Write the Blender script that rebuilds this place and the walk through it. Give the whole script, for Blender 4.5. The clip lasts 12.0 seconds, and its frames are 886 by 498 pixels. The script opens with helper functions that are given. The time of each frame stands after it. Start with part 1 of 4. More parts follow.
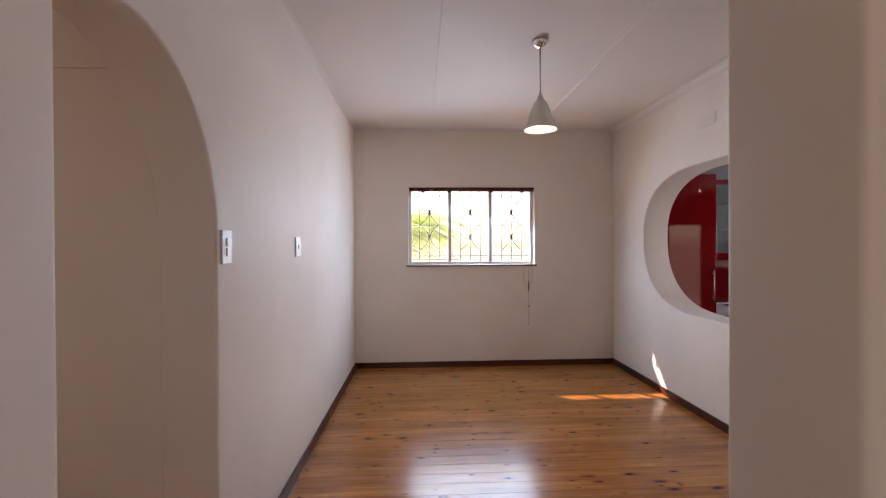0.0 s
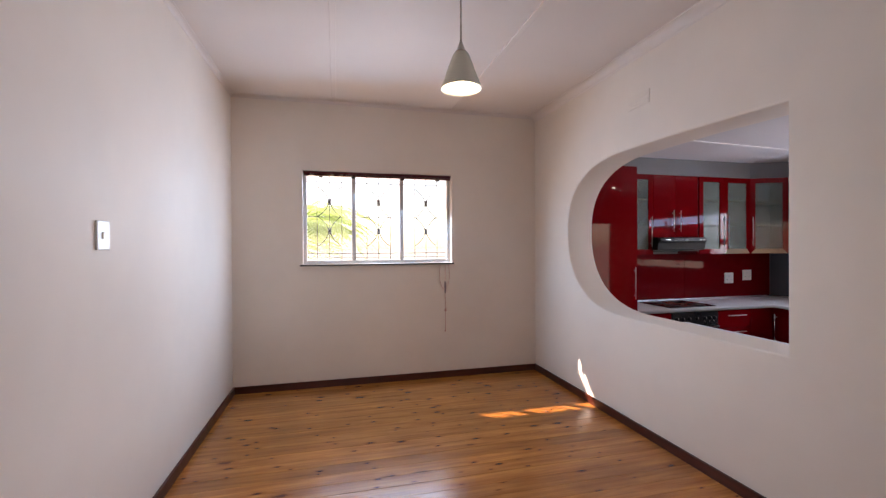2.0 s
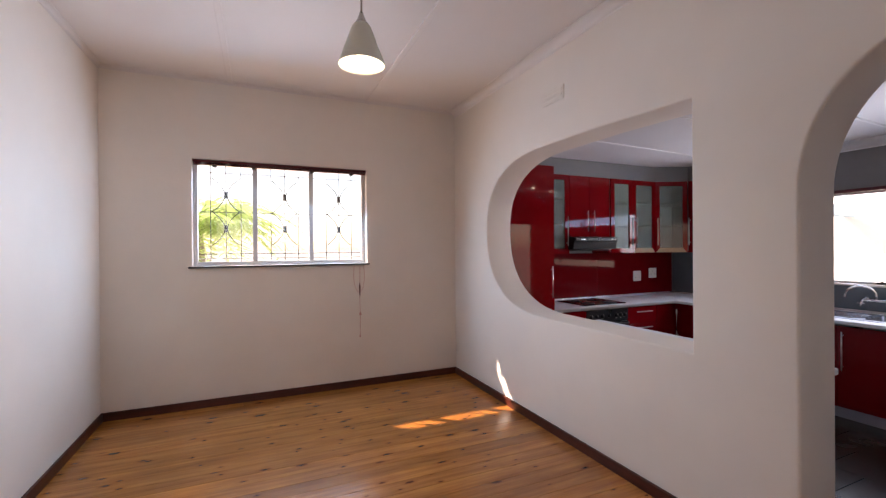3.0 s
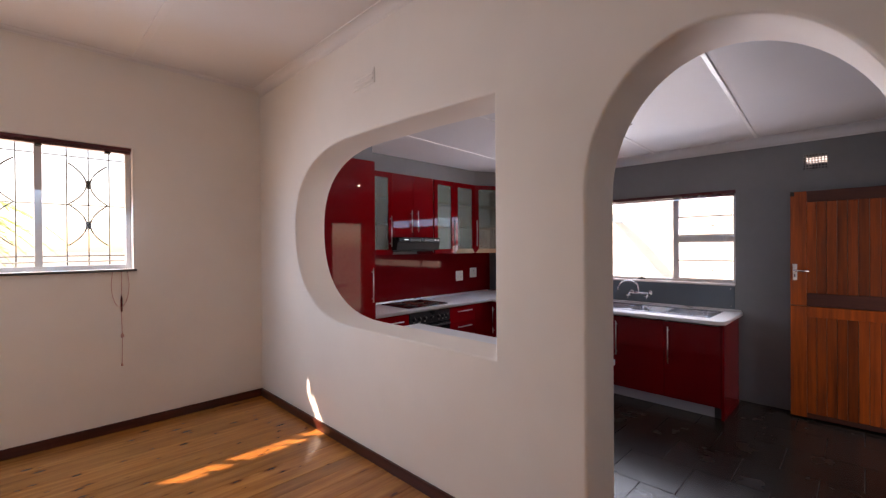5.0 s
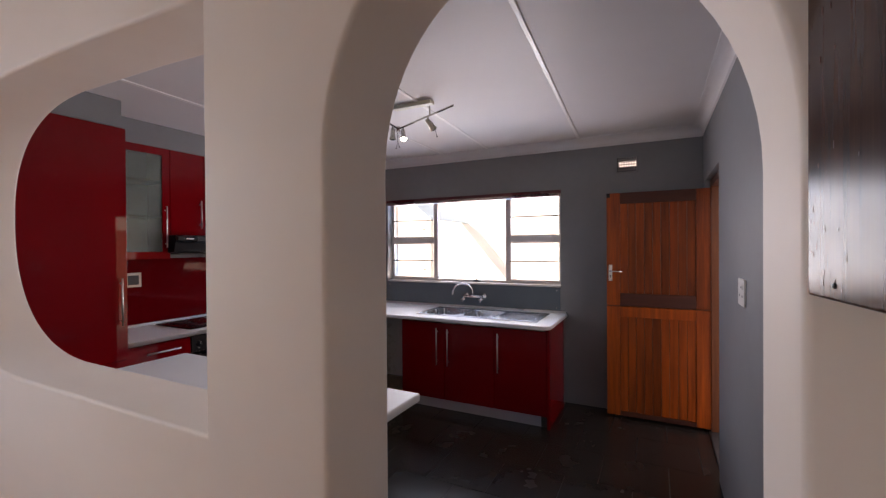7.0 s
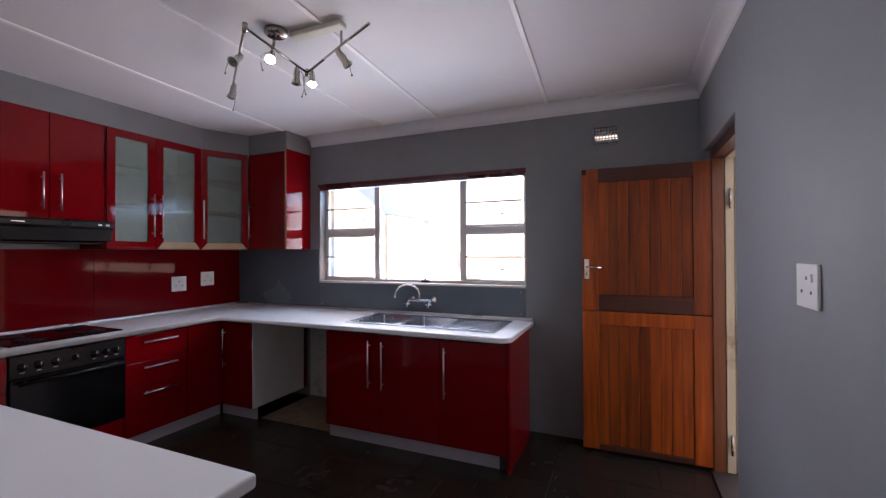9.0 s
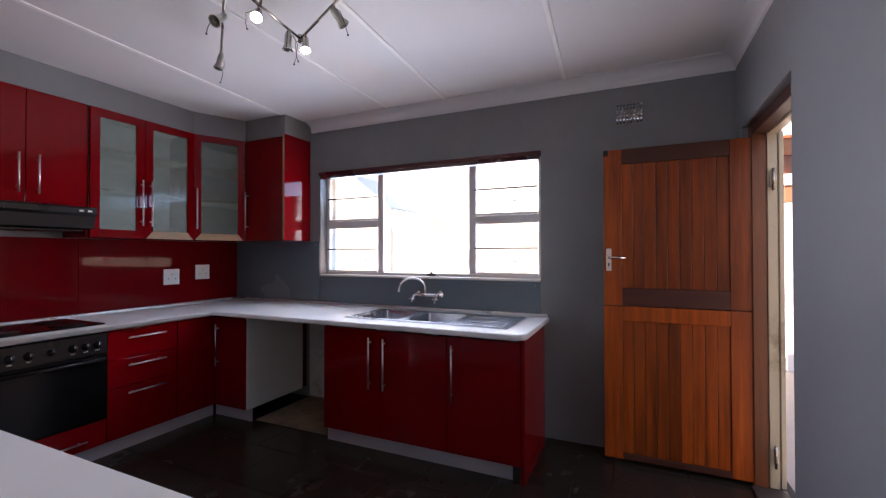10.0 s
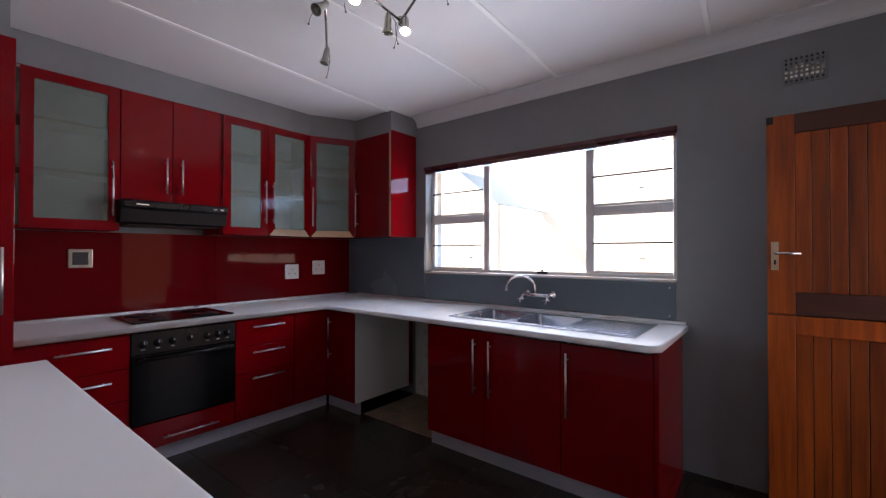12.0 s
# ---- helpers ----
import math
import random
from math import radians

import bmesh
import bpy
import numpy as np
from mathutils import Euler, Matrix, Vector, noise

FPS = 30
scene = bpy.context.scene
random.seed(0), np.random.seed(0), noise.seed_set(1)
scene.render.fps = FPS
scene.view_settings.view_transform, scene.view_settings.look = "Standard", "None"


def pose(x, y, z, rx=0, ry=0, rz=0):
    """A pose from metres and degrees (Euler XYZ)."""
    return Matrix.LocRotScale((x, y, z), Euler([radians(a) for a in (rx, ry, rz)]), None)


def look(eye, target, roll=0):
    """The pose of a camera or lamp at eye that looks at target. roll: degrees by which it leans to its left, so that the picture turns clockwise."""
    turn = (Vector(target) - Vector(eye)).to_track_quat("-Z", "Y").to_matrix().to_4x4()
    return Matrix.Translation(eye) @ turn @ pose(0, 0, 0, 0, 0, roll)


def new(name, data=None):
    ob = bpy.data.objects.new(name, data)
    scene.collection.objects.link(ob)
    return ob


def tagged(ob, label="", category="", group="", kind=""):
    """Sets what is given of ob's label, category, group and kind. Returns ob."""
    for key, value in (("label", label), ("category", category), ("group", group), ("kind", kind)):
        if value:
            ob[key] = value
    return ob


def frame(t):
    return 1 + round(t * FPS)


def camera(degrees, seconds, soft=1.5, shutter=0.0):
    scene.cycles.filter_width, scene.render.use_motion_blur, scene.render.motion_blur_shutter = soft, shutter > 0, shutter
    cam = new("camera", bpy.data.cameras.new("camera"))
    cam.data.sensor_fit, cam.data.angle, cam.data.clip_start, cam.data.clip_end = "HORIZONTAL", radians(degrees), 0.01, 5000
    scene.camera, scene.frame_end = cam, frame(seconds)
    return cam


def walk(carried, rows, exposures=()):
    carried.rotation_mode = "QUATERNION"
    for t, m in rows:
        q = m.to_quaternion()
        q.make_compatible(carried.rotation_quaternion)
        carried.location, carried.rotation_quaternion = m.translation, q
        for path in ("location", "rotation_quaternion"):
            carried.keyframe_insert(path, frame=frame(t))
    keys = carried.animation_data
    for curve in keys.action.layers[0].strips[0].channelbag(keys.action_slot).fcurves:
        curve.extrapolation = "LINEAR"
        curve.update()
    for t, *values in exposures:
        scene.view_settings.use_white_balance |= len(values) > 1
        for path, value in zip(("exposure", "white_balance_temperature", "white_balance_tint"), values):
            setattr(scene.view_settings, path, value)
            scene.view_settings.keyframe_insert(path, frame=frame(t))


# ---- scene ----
cam = camera(92.7, 12.0, soft=1.3)
PATH = [
    (0, (0.105, -0.127, 1.473), (0.204, 1.871, 1.461), -0.3),
    (0.5, (0.113, 0.071, 1.445), (0.27, 2.064, 1.432), -0.3),
    (1, (0.14, 0.284, 1.449), (0.392, 2.268, 1.434), -0.3),
    (1.5, (0.188, 0.437, 1.434), (0.553, 2.404, 1.421), -0.3),
    (2, (0.263, 0.561, 1.419), (0.754, 2.5, 1.409), -0.3),
    (2.5, (0.369, 0.678, 1.407), (1.004, 2.575, 1.4), -0.4),
    (3, (0.463, 0.751, 1.396), (1.267, 2.582, 1.391), -0.4),
    (5, (0.854, 0.939, 1.404), (2.269, 2.352, 1.394), -0.4),
    (5.5, (1.022, 0.954, 1.424), (2.568, 2.222, 1.411), -0.4),
    (6, (1.227, 0.972, 1.43), (2.881, 2.096, 1.417), -0.4),
    (6.5, (1.448, 0.985, 1.418), (3.177, 1.991, 1.402), -0.5),
    (7, (1.68, 1.017, 1.408), (3.466, 1.917, 1.394), -0.4),
    (7.5, (1.903, 1.021, 1.382), (3.717, 1.865, 1.377), -0.5),
    (9.5, (2.753, 1.199, 1.236), (4.594, 1.982, 1.253), -0.2),
    (10, (2.841, 1.247, 1.194), (4.665, 2.067, 1.215), -0.1),
    (10.5, (2.889, 1.291, 1.17), (4.661, 2.217, 1.199), -0.0),
    (11, (2.946, 1.309, 1.163), (4.646, 2.363, 1.189), -0.0),
    (11.5, (3.011, 1.331, 1.173), (4.635, 2.499, 1.191), -0.0),
    (12, (3.057, 1.363, 1.166), (4.616, 2.616, 1.185), 0.0),
]
EXPOSURES = [(0.0, 1.50, 7950, 30), (0.6, 1.70, 7850, 30), (3.0, 1.66, 7850, 30), (5.2, 1.60, 8500, 33), (6.2, 1.52, 8600, 33), (7.5, 1.45, 8400, 31), (9.5, 1.65, 7650, 29), (11.0, 1.65, 7850, 28), (12.0, 1.60, 7750, 27)]
walk(cam, [(t, look(eye, target, roll)) for t, eye, target, roll in PATH], EXPOSURES)

# ---------- light ----------
world = bpy.data.worlds.new("sky")
scene.world = world
world.use_nodes = True
wn = world.node_tree
sky = wn.nodes.new("ShaderNodeTexSky")
sky.sky_type = "NISHITA"
sky.sun_disc = False
sky.sun_elevation = radians(38.1)
sky.sun_rotation = radians(-48.2)
wn.links.new(sky.outputs[0], wn.nodes["Background"].inputs[0])
wn.nodes["Background"].inputs[1].default_value = 0.15
sun = new("sun", bpy.data.lights.new("sun", "SUN"))
sun.data.energy, sun.data.angle, sun.data.color = 5.0, radians(0.5), (1.0, 0.95, 0.86)
sun.matrix_world = look((-20, 20, 20), (-20 + 0.95, 20 - 0.85, 20 - 1.0))


def area_lamp(eye, target, w, h, watts, color=(0.86, 0.93, 1.0)):
    lamp = new("area_lamp", bpy.data.lights.new("area_lamp", "AREA"))
    lamp.data.shape, lamp.data.size, lamp.data.size_y = "RECTANGLE", w, h
    lamp.data.energy, lamp.data.color = watts, color
    lamp.matrix_world = look(eye, target)
    return lamp


# The two windows let in blue sky light from above and warm light thrown up by the sunlit yard.
N_SKY, N_YARD, E_SKY, E_YARD, S_YARD, PASSAGE_FILL, HALL_FILL = 20.0, 5.0, 17.5, 10.5, 0.7, 3.2, 2.3
area_lamp((0.71, 5.17, 1.72), (0.35, 3.2, 0.5), 1.48, 0.86, N_SKY, (0.31, 0.63, 1.0))
area_lamp((0.71, 5.165, 1.72), (0.6, 2.6, 2.6), 1.48, 0.86, N_YARD, (1.0, 0.85, 0.68))
area_lamp((6.27, 2.94, 1.48), (3.0, 2.94, 0.55), 2.0, 0.92, E_SKY, (0.27, 0.58, 1.0))
area_lamp((6.265, 2.94, 1.48), (3.0, 2.94, 2.3), 2.0, 0.92, E_YARD, (1.0, 0.88, 0.77))
area_lamp((5.49, 0.44, 0.85), (5.49, 3.0, 0.85), 0.72, 1.95, S_YARD, (1.0, 0.90, 0.78))
# Added fill from the unseen passage, to lift the far dining room wall.
area_lamp((0.1, -3.0, 1.6), (0.1, 1.0, 1.4), 1.2, 1.2, PASSAGE_FILL, (0.88, 0.97, 1.0))
# Added fill lamp inside the unseen hall; brightens the wall beyond the arch.
area_lamp((-2.4, -0.15, 1.6), (-1.5, 1.58, 1.3), 1.2, 1.2, HALL_FILL, (1.0, 0.97, 0.90))

# ---------- materials ----------


def shader(name):
    m = bpy.data.materials.new(name)
    m.use_nodes = True
    t = m.node_tree
    return m, t, t.nodes["Principled BSDF"]


def node(t, kind, **sets):
    n = t.nodes.new(kind)
    for key, value in sets.items():
        n.inputs[key.replace("_", " ")].default_value = value
    return n


def mapped(t, scale, random_shift=False):
    """World position, stretched, and shifted piece by piece if asked."""
    geo = t.nodes.new("ShaderNodeNewGeometry")
    v = node(t, "ShaderNodeVectorMath")
    v.operation = "MULTIPLY"
    v.inputs[1].default_value = scale
    t.links.new(geo.outputs["Position"], v.inputs[0])
    if not random_shift:
        return v.outputs[0]
    info = t.nodes.new("ShaderNodeObjectInfo")
    mul = node(t, "ShaderNodeMath")
    mul.operation = "MULTIPLY"
    mul.inputs[1].default_value = 47.0
    t.links.new(info.outputs["Random"], mul.inputs[0])
    add = node(t, "ShaderNodeVectorMath")
    add.operation = "ADD"
    t.links.new(v.outputs[0], add.inputs[0])
    t.links.new(mul.outputs[0], add.inputs[1])
    return add.outputs[0]


def mix(t, fac, a, b, mode="MIX"):
    m = t.nodes.new("ShaderNodeMix")
    m.data_type, m.blend_type = "RGBA", mode
    for sock, value in ((m.inputs[0], fac), (m.inputs[6], a), (m.inputs[7], b)):
        if isinstance(value, bpy.types.NodeSocket):
            t.links.new(value, sock)
        elif sock.type == "RGBA":
            sock.default_value = (*value, 1) if len(value) == 3 else value
        else:
            sock.default_value = value
    return m.outputs[2]


def ramp(t, value, *stops):
    r = t.nodes.new("ShaderNodeValToRGB")
    els = r.color_ramp.elements
    while len(els) < len(stops):
        els.new(0.5)
    for e, (pos, c) in zip(els, stops):
        e.position, e.color = pos, (*c, 1) if len(c) == 3 else c
    t.links.new(value, r.inputs[0])
    return r.outputs[0]


def noise_of(t, vec, scale, detail=4.0, rough=0.6):
    n = node(t, "ShaderNodeTexNoise", Scale=scale, Detail=detail, Roughness=rough)
    t.links.new(vec, n.inputs["Vector"])
    return n.outputs[0]


def bumped(t, bsdf, height, strength, distance=0.002):
    b = node(t, "ShaderNodeBump", Strength=strength, Distance=distance)
    t.links.new(height, b.inputs["Height"])
    t.links.new(b.outputs[0], bsdf.inputs["Normal"])


def plain(name, color, rough=0.5, metal=0.0, var=0.08, big=1.5, fine=60.0, bump=0.1, coat=0.0, random_piece=False, rough_var=0.1, stain=None, spec=0.5):
    """Paint, plaster, metal, stone: two scales of variation, a worn gloss, fine relief."""
    m, t, b = shader(name)
    vec = mapped(t, (1, 1, 1), random_piece)
    n1, n2 = noise_of(t, vec, big, 3), noise_of(t, vec, fine, 3)
    lo, hi = tuple(c * (1 - var) for c in color), tuple(min(1, c * (1 + var)) for c in color)
    c = ramp(t, n1, (0.3, lo), (0.7, hi))
    c = mix(t, 0.35 * min(1, var * 5), c, ramp(t, n2, (0.3, lo), (0.7, hi)), "MIX")
    if stain:
        c = mix(t, ramp(t, noise_of(t, vec, big * 2.3, 6, 0.7), (0.55, (0, 0, 0)), (0.75, (1, 1, 1))), c, stain)
    t.links.new(c, b.inputs["Base Color"])
    r = ramp(t, n1, (0.3, (max(0, rough - rough_var),) * 3), (0.7, (min(1, rough + rough_var),) * 3))
    t.links.new(r, b.inputs["Roughness"])
    b.inputs["Metallic"].default_value = metal
    b.inputs["Coat Weight"].default_value = coat
    b.inputs["Coat Roughness"].default_value = 0.06
    b.inputs["Specular IOR Level"].default_value = spec
    if bump:
        bumped(t, b, n2, bump)
    return m


def timber(name, dark, light, along, rough=0.35, coat=0.3, knots=False, ring=26.0, spread=0.25, spec=0.5):
    """Grain along one axis (0, 1, 2), shifted and shaded plank by plank; knots if asked."""
    m, t, b = shader(name)
    scale = [ring, ring, ring]
    scale[along] = 1.6
    vec = mapped(t, scale, True)
    grain = noise_of(t, vec, 1.0, 6, 0.65)
    c = ramp(t, grain, (0.28, dark), (0.5, tuple((a + d) / 2 for a, d in zip(dark, light))), (0.72, light))
    info = t.nodes.new("ShaderNodeObjectInfo")
    shade = ramp(t, info.outputs["Random"], (0.0, (1 - spread,) * 3), (1.0, (1 + spread * 0.6,) * 3))
    c = mix(t, 1.0, c, shade, "MULTIPLY")
    soft = noise_of(t, mapped(t, (1, 1, 1)), 2.2, 3)
    c = mix(t, 1.0, c, ramp(t, soft, (0.3, (0.86,) * 3), (0.7, (1.08,) * 3)), "MULTIPLY")
    if knots:
        kv = mapped(t, (3.8, 10.0, 1.0), True)
        vor = node(t, "ShaderNodeTexVoronoi", Scale=1.0, Randomness=1.0)
        vor.voronoi_dimensions = "2D"
        t.links.new(kv, vor.inputs["Vector"])
        wob = noise_of(t, mapped(t, (26, 48, 1), True), 1.0, 3)
        sep = t.nodes.new("ShaderNodeSeparateColor")
        t.links.new(vor.outputs["Color"], sep.inputs[0])
        size = node(t, "ShaderNodeMapRange")
        size.inputs["To Min"].default_value, size.inputs["To Max"].default_value = 0.62, 2.6
        t.links.new(sep.outputs[1], size.inputs["Value"])
        scaled = node(t, "ShaderNodeMath")
        scaled.operation = "MULTIPLY"
        t.links.new(vor.outputs["Distance"], scaled.inputs[0])
        t.links.new(size.outputs[0], scaled.inputs[1])
        dist = node(t, "ShaderNodeMath")
        dist.operation = "MULTIPLY_ADD"
        dist.inputs[1].default_value = 0.17
        t.links.new(wob, dist.inputs[0])
        t.links.new(scaled.outputs[0], dist.inputs[2])
        some = ramp(t, sep.outputs[0], (0.44, (0, 0, 0)), (0.50, (1, 1, 1)))
        halo = ramp(t, dist.outputs[0], (0.16, (0.55,) * 3), (0.34, (0, 0, 0)))
        c = mix(t, mix(t, 1.0, halo, some, "MULTIPLY"), c, (0.21, 0.046, 0.009))
        spot = ramp(t, dist.outputs[0], (0.13, (1, 1, 1)), (0.17, (0.7,) * 3), (0.21, (0, 0, 0)))
        c = mix(t, mix(t, 1.0, spot, some, "MULTIPLY"), c, (0.085, 0.018, 0.006))
    t.links.new(c, b.inputs["Base Color"])
    r = ramp(t, noise_of(t, mapped(t, (1, 1, 1)), 9.0, 5), (0.3, (rough - 0.03,) * 3), (0.7, (rough + 0.03,) * 3))
    t.links.new(r, b.inputs["Roughness"])
    b.inputs["Coat Weight"].default_value = coat
    b.inputs["Coat Roughness"].default_value = 0.16
    b.inputs["Specular IOR Level"].default_value = spec
    bumped(t, b, grain, 0.12, 0.001)
    return m


def glass(name, tint=(0.95, 0.98, 0.97)):
    m, t, b = shader(name)
    clear = node(t, "ShaderNodeBsdfTransparent")
    clear.inputs[0].default_value = (*tint, 1)
    gloss = node(t, "ShaderNodeBsdfGlossy", Roughness=0.02)
    fres = node(t, "ShaderNodeFresnel", IOR=1.45)
    mx = t.nodes.new("ShaderNodeMixShader")
    t.links.new(fres.outputs[0], mx.inputs[0])
    t.links.new(clear.outputs[0], mx.inputs[1])
    t.links.new(gloss.outputs[0], mx.inputs[2])
    t.links.new(mx.outputs[0], t.nodes["Material Output"].inputs[0])
    return m


def glow(name, color, strength):
    m, t, b = shader(name)
    b.inputs["Base Color"].default_value = (0.9, 0.9, 0.9, 1)
    b.inputs["Emission Color"].default_value = (*color, 1)
    b.inputs["Emission Strength"].default_value = strength
    return m


WALL = plain("white_wall_paint", (0.85, 0.77, 0.69), 0.6, var=0.045, big=1.1, fine=12, bump=0.35, spec=0.3)
CEIL = plain("ceiling_paint", (0.78, 0.71, 0.67), 0.7, var=0.025, big=1.0, fine=70, bump=0.06)
GREY = plain("grey_wall_paint", (0.236, 0.243, 0.250), 0.6, var=0.10, big=1.4, fine=16, bump=0.25, spec=0.3)
BLUE_GREY = plain("blue_grey_panel", (0.115, 0.150, 0.170), 0.2, var=0.08, big=1.0, fine=25, bump=0.02)
KCEIL = plain("kitchen_ceiling_paint", (0.74, 0.73, 0.735), 0.6, var=0.03, big=1.2, fine=60, bump=0.06)
KSTRIP = plain("white_gloss_strip_paint", (0.86, 0.85, 0.84), 0.35, var=0.03, big=1.2, fine=60, bump=0.03)
HALL = plain("beige_hall_paint", (0.55, 0.46, 0.36), 0.6, var=0.05, bump=0.1)
PINE = timber("varnished_pine_boards", (0.275, 0.080, 0.0155), (0.61, 0.232, 0.052), 0, rough=0.24, coat=0.22, knots=True, ring=22, spread=0.19, spec=0.35)
SKIRT = timber("dark_stained_skirting", (0.045, 0.009, 0.005), (0.10, 0.021, 0.011), 0, rough=0.35, coat=0.1, spec=0.3)
SKIRT_Y = timber("dark_stained_skirting_lengthwise", (0.045, 0.009, 0.005), (0.10, 0.021, 0.011), 1, rough=0.35, coat=0.1, spec=0.3)
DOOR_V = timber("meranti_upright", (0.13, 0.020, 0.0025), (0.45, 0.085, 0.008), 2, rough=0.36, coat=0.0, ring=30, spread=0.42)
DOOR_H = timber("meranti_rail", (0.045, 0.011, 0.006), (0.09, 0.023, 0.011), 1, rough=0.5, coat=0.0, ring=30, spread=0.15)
# Near-black: paints shade into the vent and its eaves; plinth end too.
NEAR_BLACK = plain("near_black_matt", (0.03, 0.03, 0.03), 0.8, var=0.2, bump=0.1)
DARKWOOD = timber("dark_varnished_board", (0.026, 0.011, 0.008), (0.070, 0.030, 0.019), 2, rough=0.21, coat=0.0, ring=55, spread=0.05, spec=0.09)
FRAMEWOOD = timber("frame_wood", (0.13, 0.035, 0.012), (0.26, 0.08, 0.025), 2, rough=0.4, coat=0.2)
RED = plain("gloss_red_foil", (0.205, 0.0024, 0.0046), 0.035, var=0.04, big=2.0, fine=9, bump=0.006, coat=0.0, rough_var=0.012, spec=0.3)
SPLASH = plain("red_glass_splashback", (0.135, 0.0026, 0.0046), 0.05, var=0.05, big=2.0, fine=7, bump=0.010, coat=0.0, rough_var=0.015, spec=0.11)
WHITE_TOP = plain("white_worktop", (0.80, 0.825, 0.84), 0.34, var=0.012, big=3, fine=120, bump=0.02, rough_var=0.03)
BEIGE = plain("bare_fibreboard", (0.46, 0.31, 0.19), 0.7, var=0.1, fine=90, bump=0.1)
MELAMINE = plain("white_melamine", (0.80, 0.80, 0.78), 0.4, var=0.03, bump=0.02)
KICK = plain("grey_plinth", (0.45, 0.45, 0.50), 0.4, metal=0.1, var=0.08, bump=0.03)
STEEL = plain("brushed_steel", (0.74, 0.74, 0.74), 0.34, metal=1.0, var=0.06, fine=140, bump=0.03)
SINKSTEEL = plain("sink_steel", (0.47, 0.50, 0.56), 0.24, metal=1.0, var=0.08, fine=120, bump=0.03)
CHROME = plain("chrome", (0.8, 0.8, 0.8), 0.08, metal=1.0, var=0.03, bump=0.0, rough_var=0.04)
NICKEL = plain("satin_nickel", (0.42, 0.40, 0.36), 0.25, metal=1.0, var=0.05, bump=0.0)
FROST = plain("frosted_glass", (0.25, 0.295, 0.265), 0.13, var=0.06, big=2.5, fine=30, bump=0.006, rough_var=0.03, spec=0.4)
ft = FROST.node_tree
see = node(ft, "ShaderNodeBsdfTransparent")
see.inputs[0].default_value = (0.86, 0.93, 0.88, 1)
frost_mix = node(ft, "ShaderNodeMixShader", Fac=0.48)
ft.links.new(ft.nodes["Principled BSDF"].outputs[0], frost_mix.inputs[1])
ft.links.new(see.outputs[0], frost_mix.inputs[2])
ft.links.new(frost_mix.outputs[0], ft.nodes["Material Output"].inputs[0])
BLACK = plain("black_enamel", (0.007, 0.007, 0.008), 0.3, var=0.1, bump=0.02, coat=0.0, spec=0.3)
BLACK_GLASS = plain("black_oven_glass", (0.004, 0.004, 0.0045), 0.12, var=0.1, bump=0.0, coat=0.0, rough_var=0.02, spec=0.22)
IRON = plain("black_iron", (0.02, 0.02, 0.02), 0.5, metal=0.4, var=0.1, bump=0.05)
RAW = plain("raw_plaster", (0.62, 0.61, 0.59), 0.85, var=0.10, big=3, fine=30, bump=0.3, stain=(0.34, 0.26, 0.19))
SCREED = plain("dusty_screed", (0.24, 0.17, 0.115), 0.9, var=0.35, big=6, fine=40, bump=0.6, stain=(0.09, 0.065, 0.05))
TILE = plain("dark_slate_tile", (0.031, 0.024, 0.019), 0.26, var=0.10, big=3.0, fine=35, bump=0.02, random_piece=True, rough_var=0.02, spec=0.27)
GROUT = plain("dark_grout", (0.042, 0.037, 0.035), 0.85, var=0.15, bump=0.3)
PLASTIC = plain("white_plastic", (0.72, 0.71, 0.67), 0.35, var=0.03, bump=0.0)
DARKPLASTIC = plain("dark_plastic", (0.03, 0.032, 0.035), 0.4, var=0.05, bump=0.0)
BLIND = plain("oxblood_slats", (0.085, 0.008, 0.012), 0.3, var=0.12, fine=60, bump=0.05)
SILL = plain("dark_sill", (0.05, 0.042, 0.036), 0.5, var=0.15, bump=0.1)
WFRAME = plain("white_window_paint", (0.62, 0.60, 0.59), 0.45, var=0.04, bump=0.05)
CREAM = plain("cream_gate_paint", (0.52, 0.45, 0.31), 0.4, var=0.08, bump=0.06, stain=(0.22, 0.14, 0.08))
CORD = plain("pink_cord", (0.62, 0.33, 0.28), 0.8, var=0.1, bump=0.0)
GLASS = glass("window_glass")
SHADE = plain("white_lamp_enamel", (0.70, 0.69, 0.58), 0.25, var=0.03, bump=0.0)
BULB = glow("pendant_bulb", (1.0, 0.90, 0.74), 18.0)
SPOT = glow("halogen_bulb", (1.0, 0.94, 0.84), 32.0)
PAVE = plain("sunlit_paving", (0.42, 0.37, 0.32), 0.8, var=0.15, fine=20, bump=0.3, random_piece=True)
GROUND = plain("pale_ground", (0.34, 0.30, 0.25), 0.9, var=0.2, big=0.6, fine=12, bump=0.4)
YARD = plain("whitewashed_wall", (0.78, 0.77, 0.74), 0.8, var=0.05, bump=0.3)
ROOF = plain("blue_grey_roof_sheet", (0.30, 0.42, 0.50), 0.5, var=0.08, bump=0.05)
BRICK = plain("red_brick", (0.30, 0.115, 0.06), 0.8, var=0.2, bump=0.3, random_piece=True)
LEAF = plain("palm_leaf", (0.42, 0.50, 0.20), 0.45, var=0.3, big=5, fine=40, bump=0.05)
lt = LEAF.node_tree
thin = node(lt, "ShaderNodeBsdfTranslucent")
thin.inputs[0].default_value = (0.62, 0.78, 0.26, 1)
leaf_mix = node(lt, "ShaderNodeMixShader", Fac=0.5)
lt.links.new(lt.nodes["Principled BSDF"].outputs[0], leaf_mix.inputs[1])
lt.links.new(thin.outputs[0], leaf_mix.inputs[2])
lt.links.new(leaf_mix.outputs[0], lt.nodes["Material Output"].inputs[0])
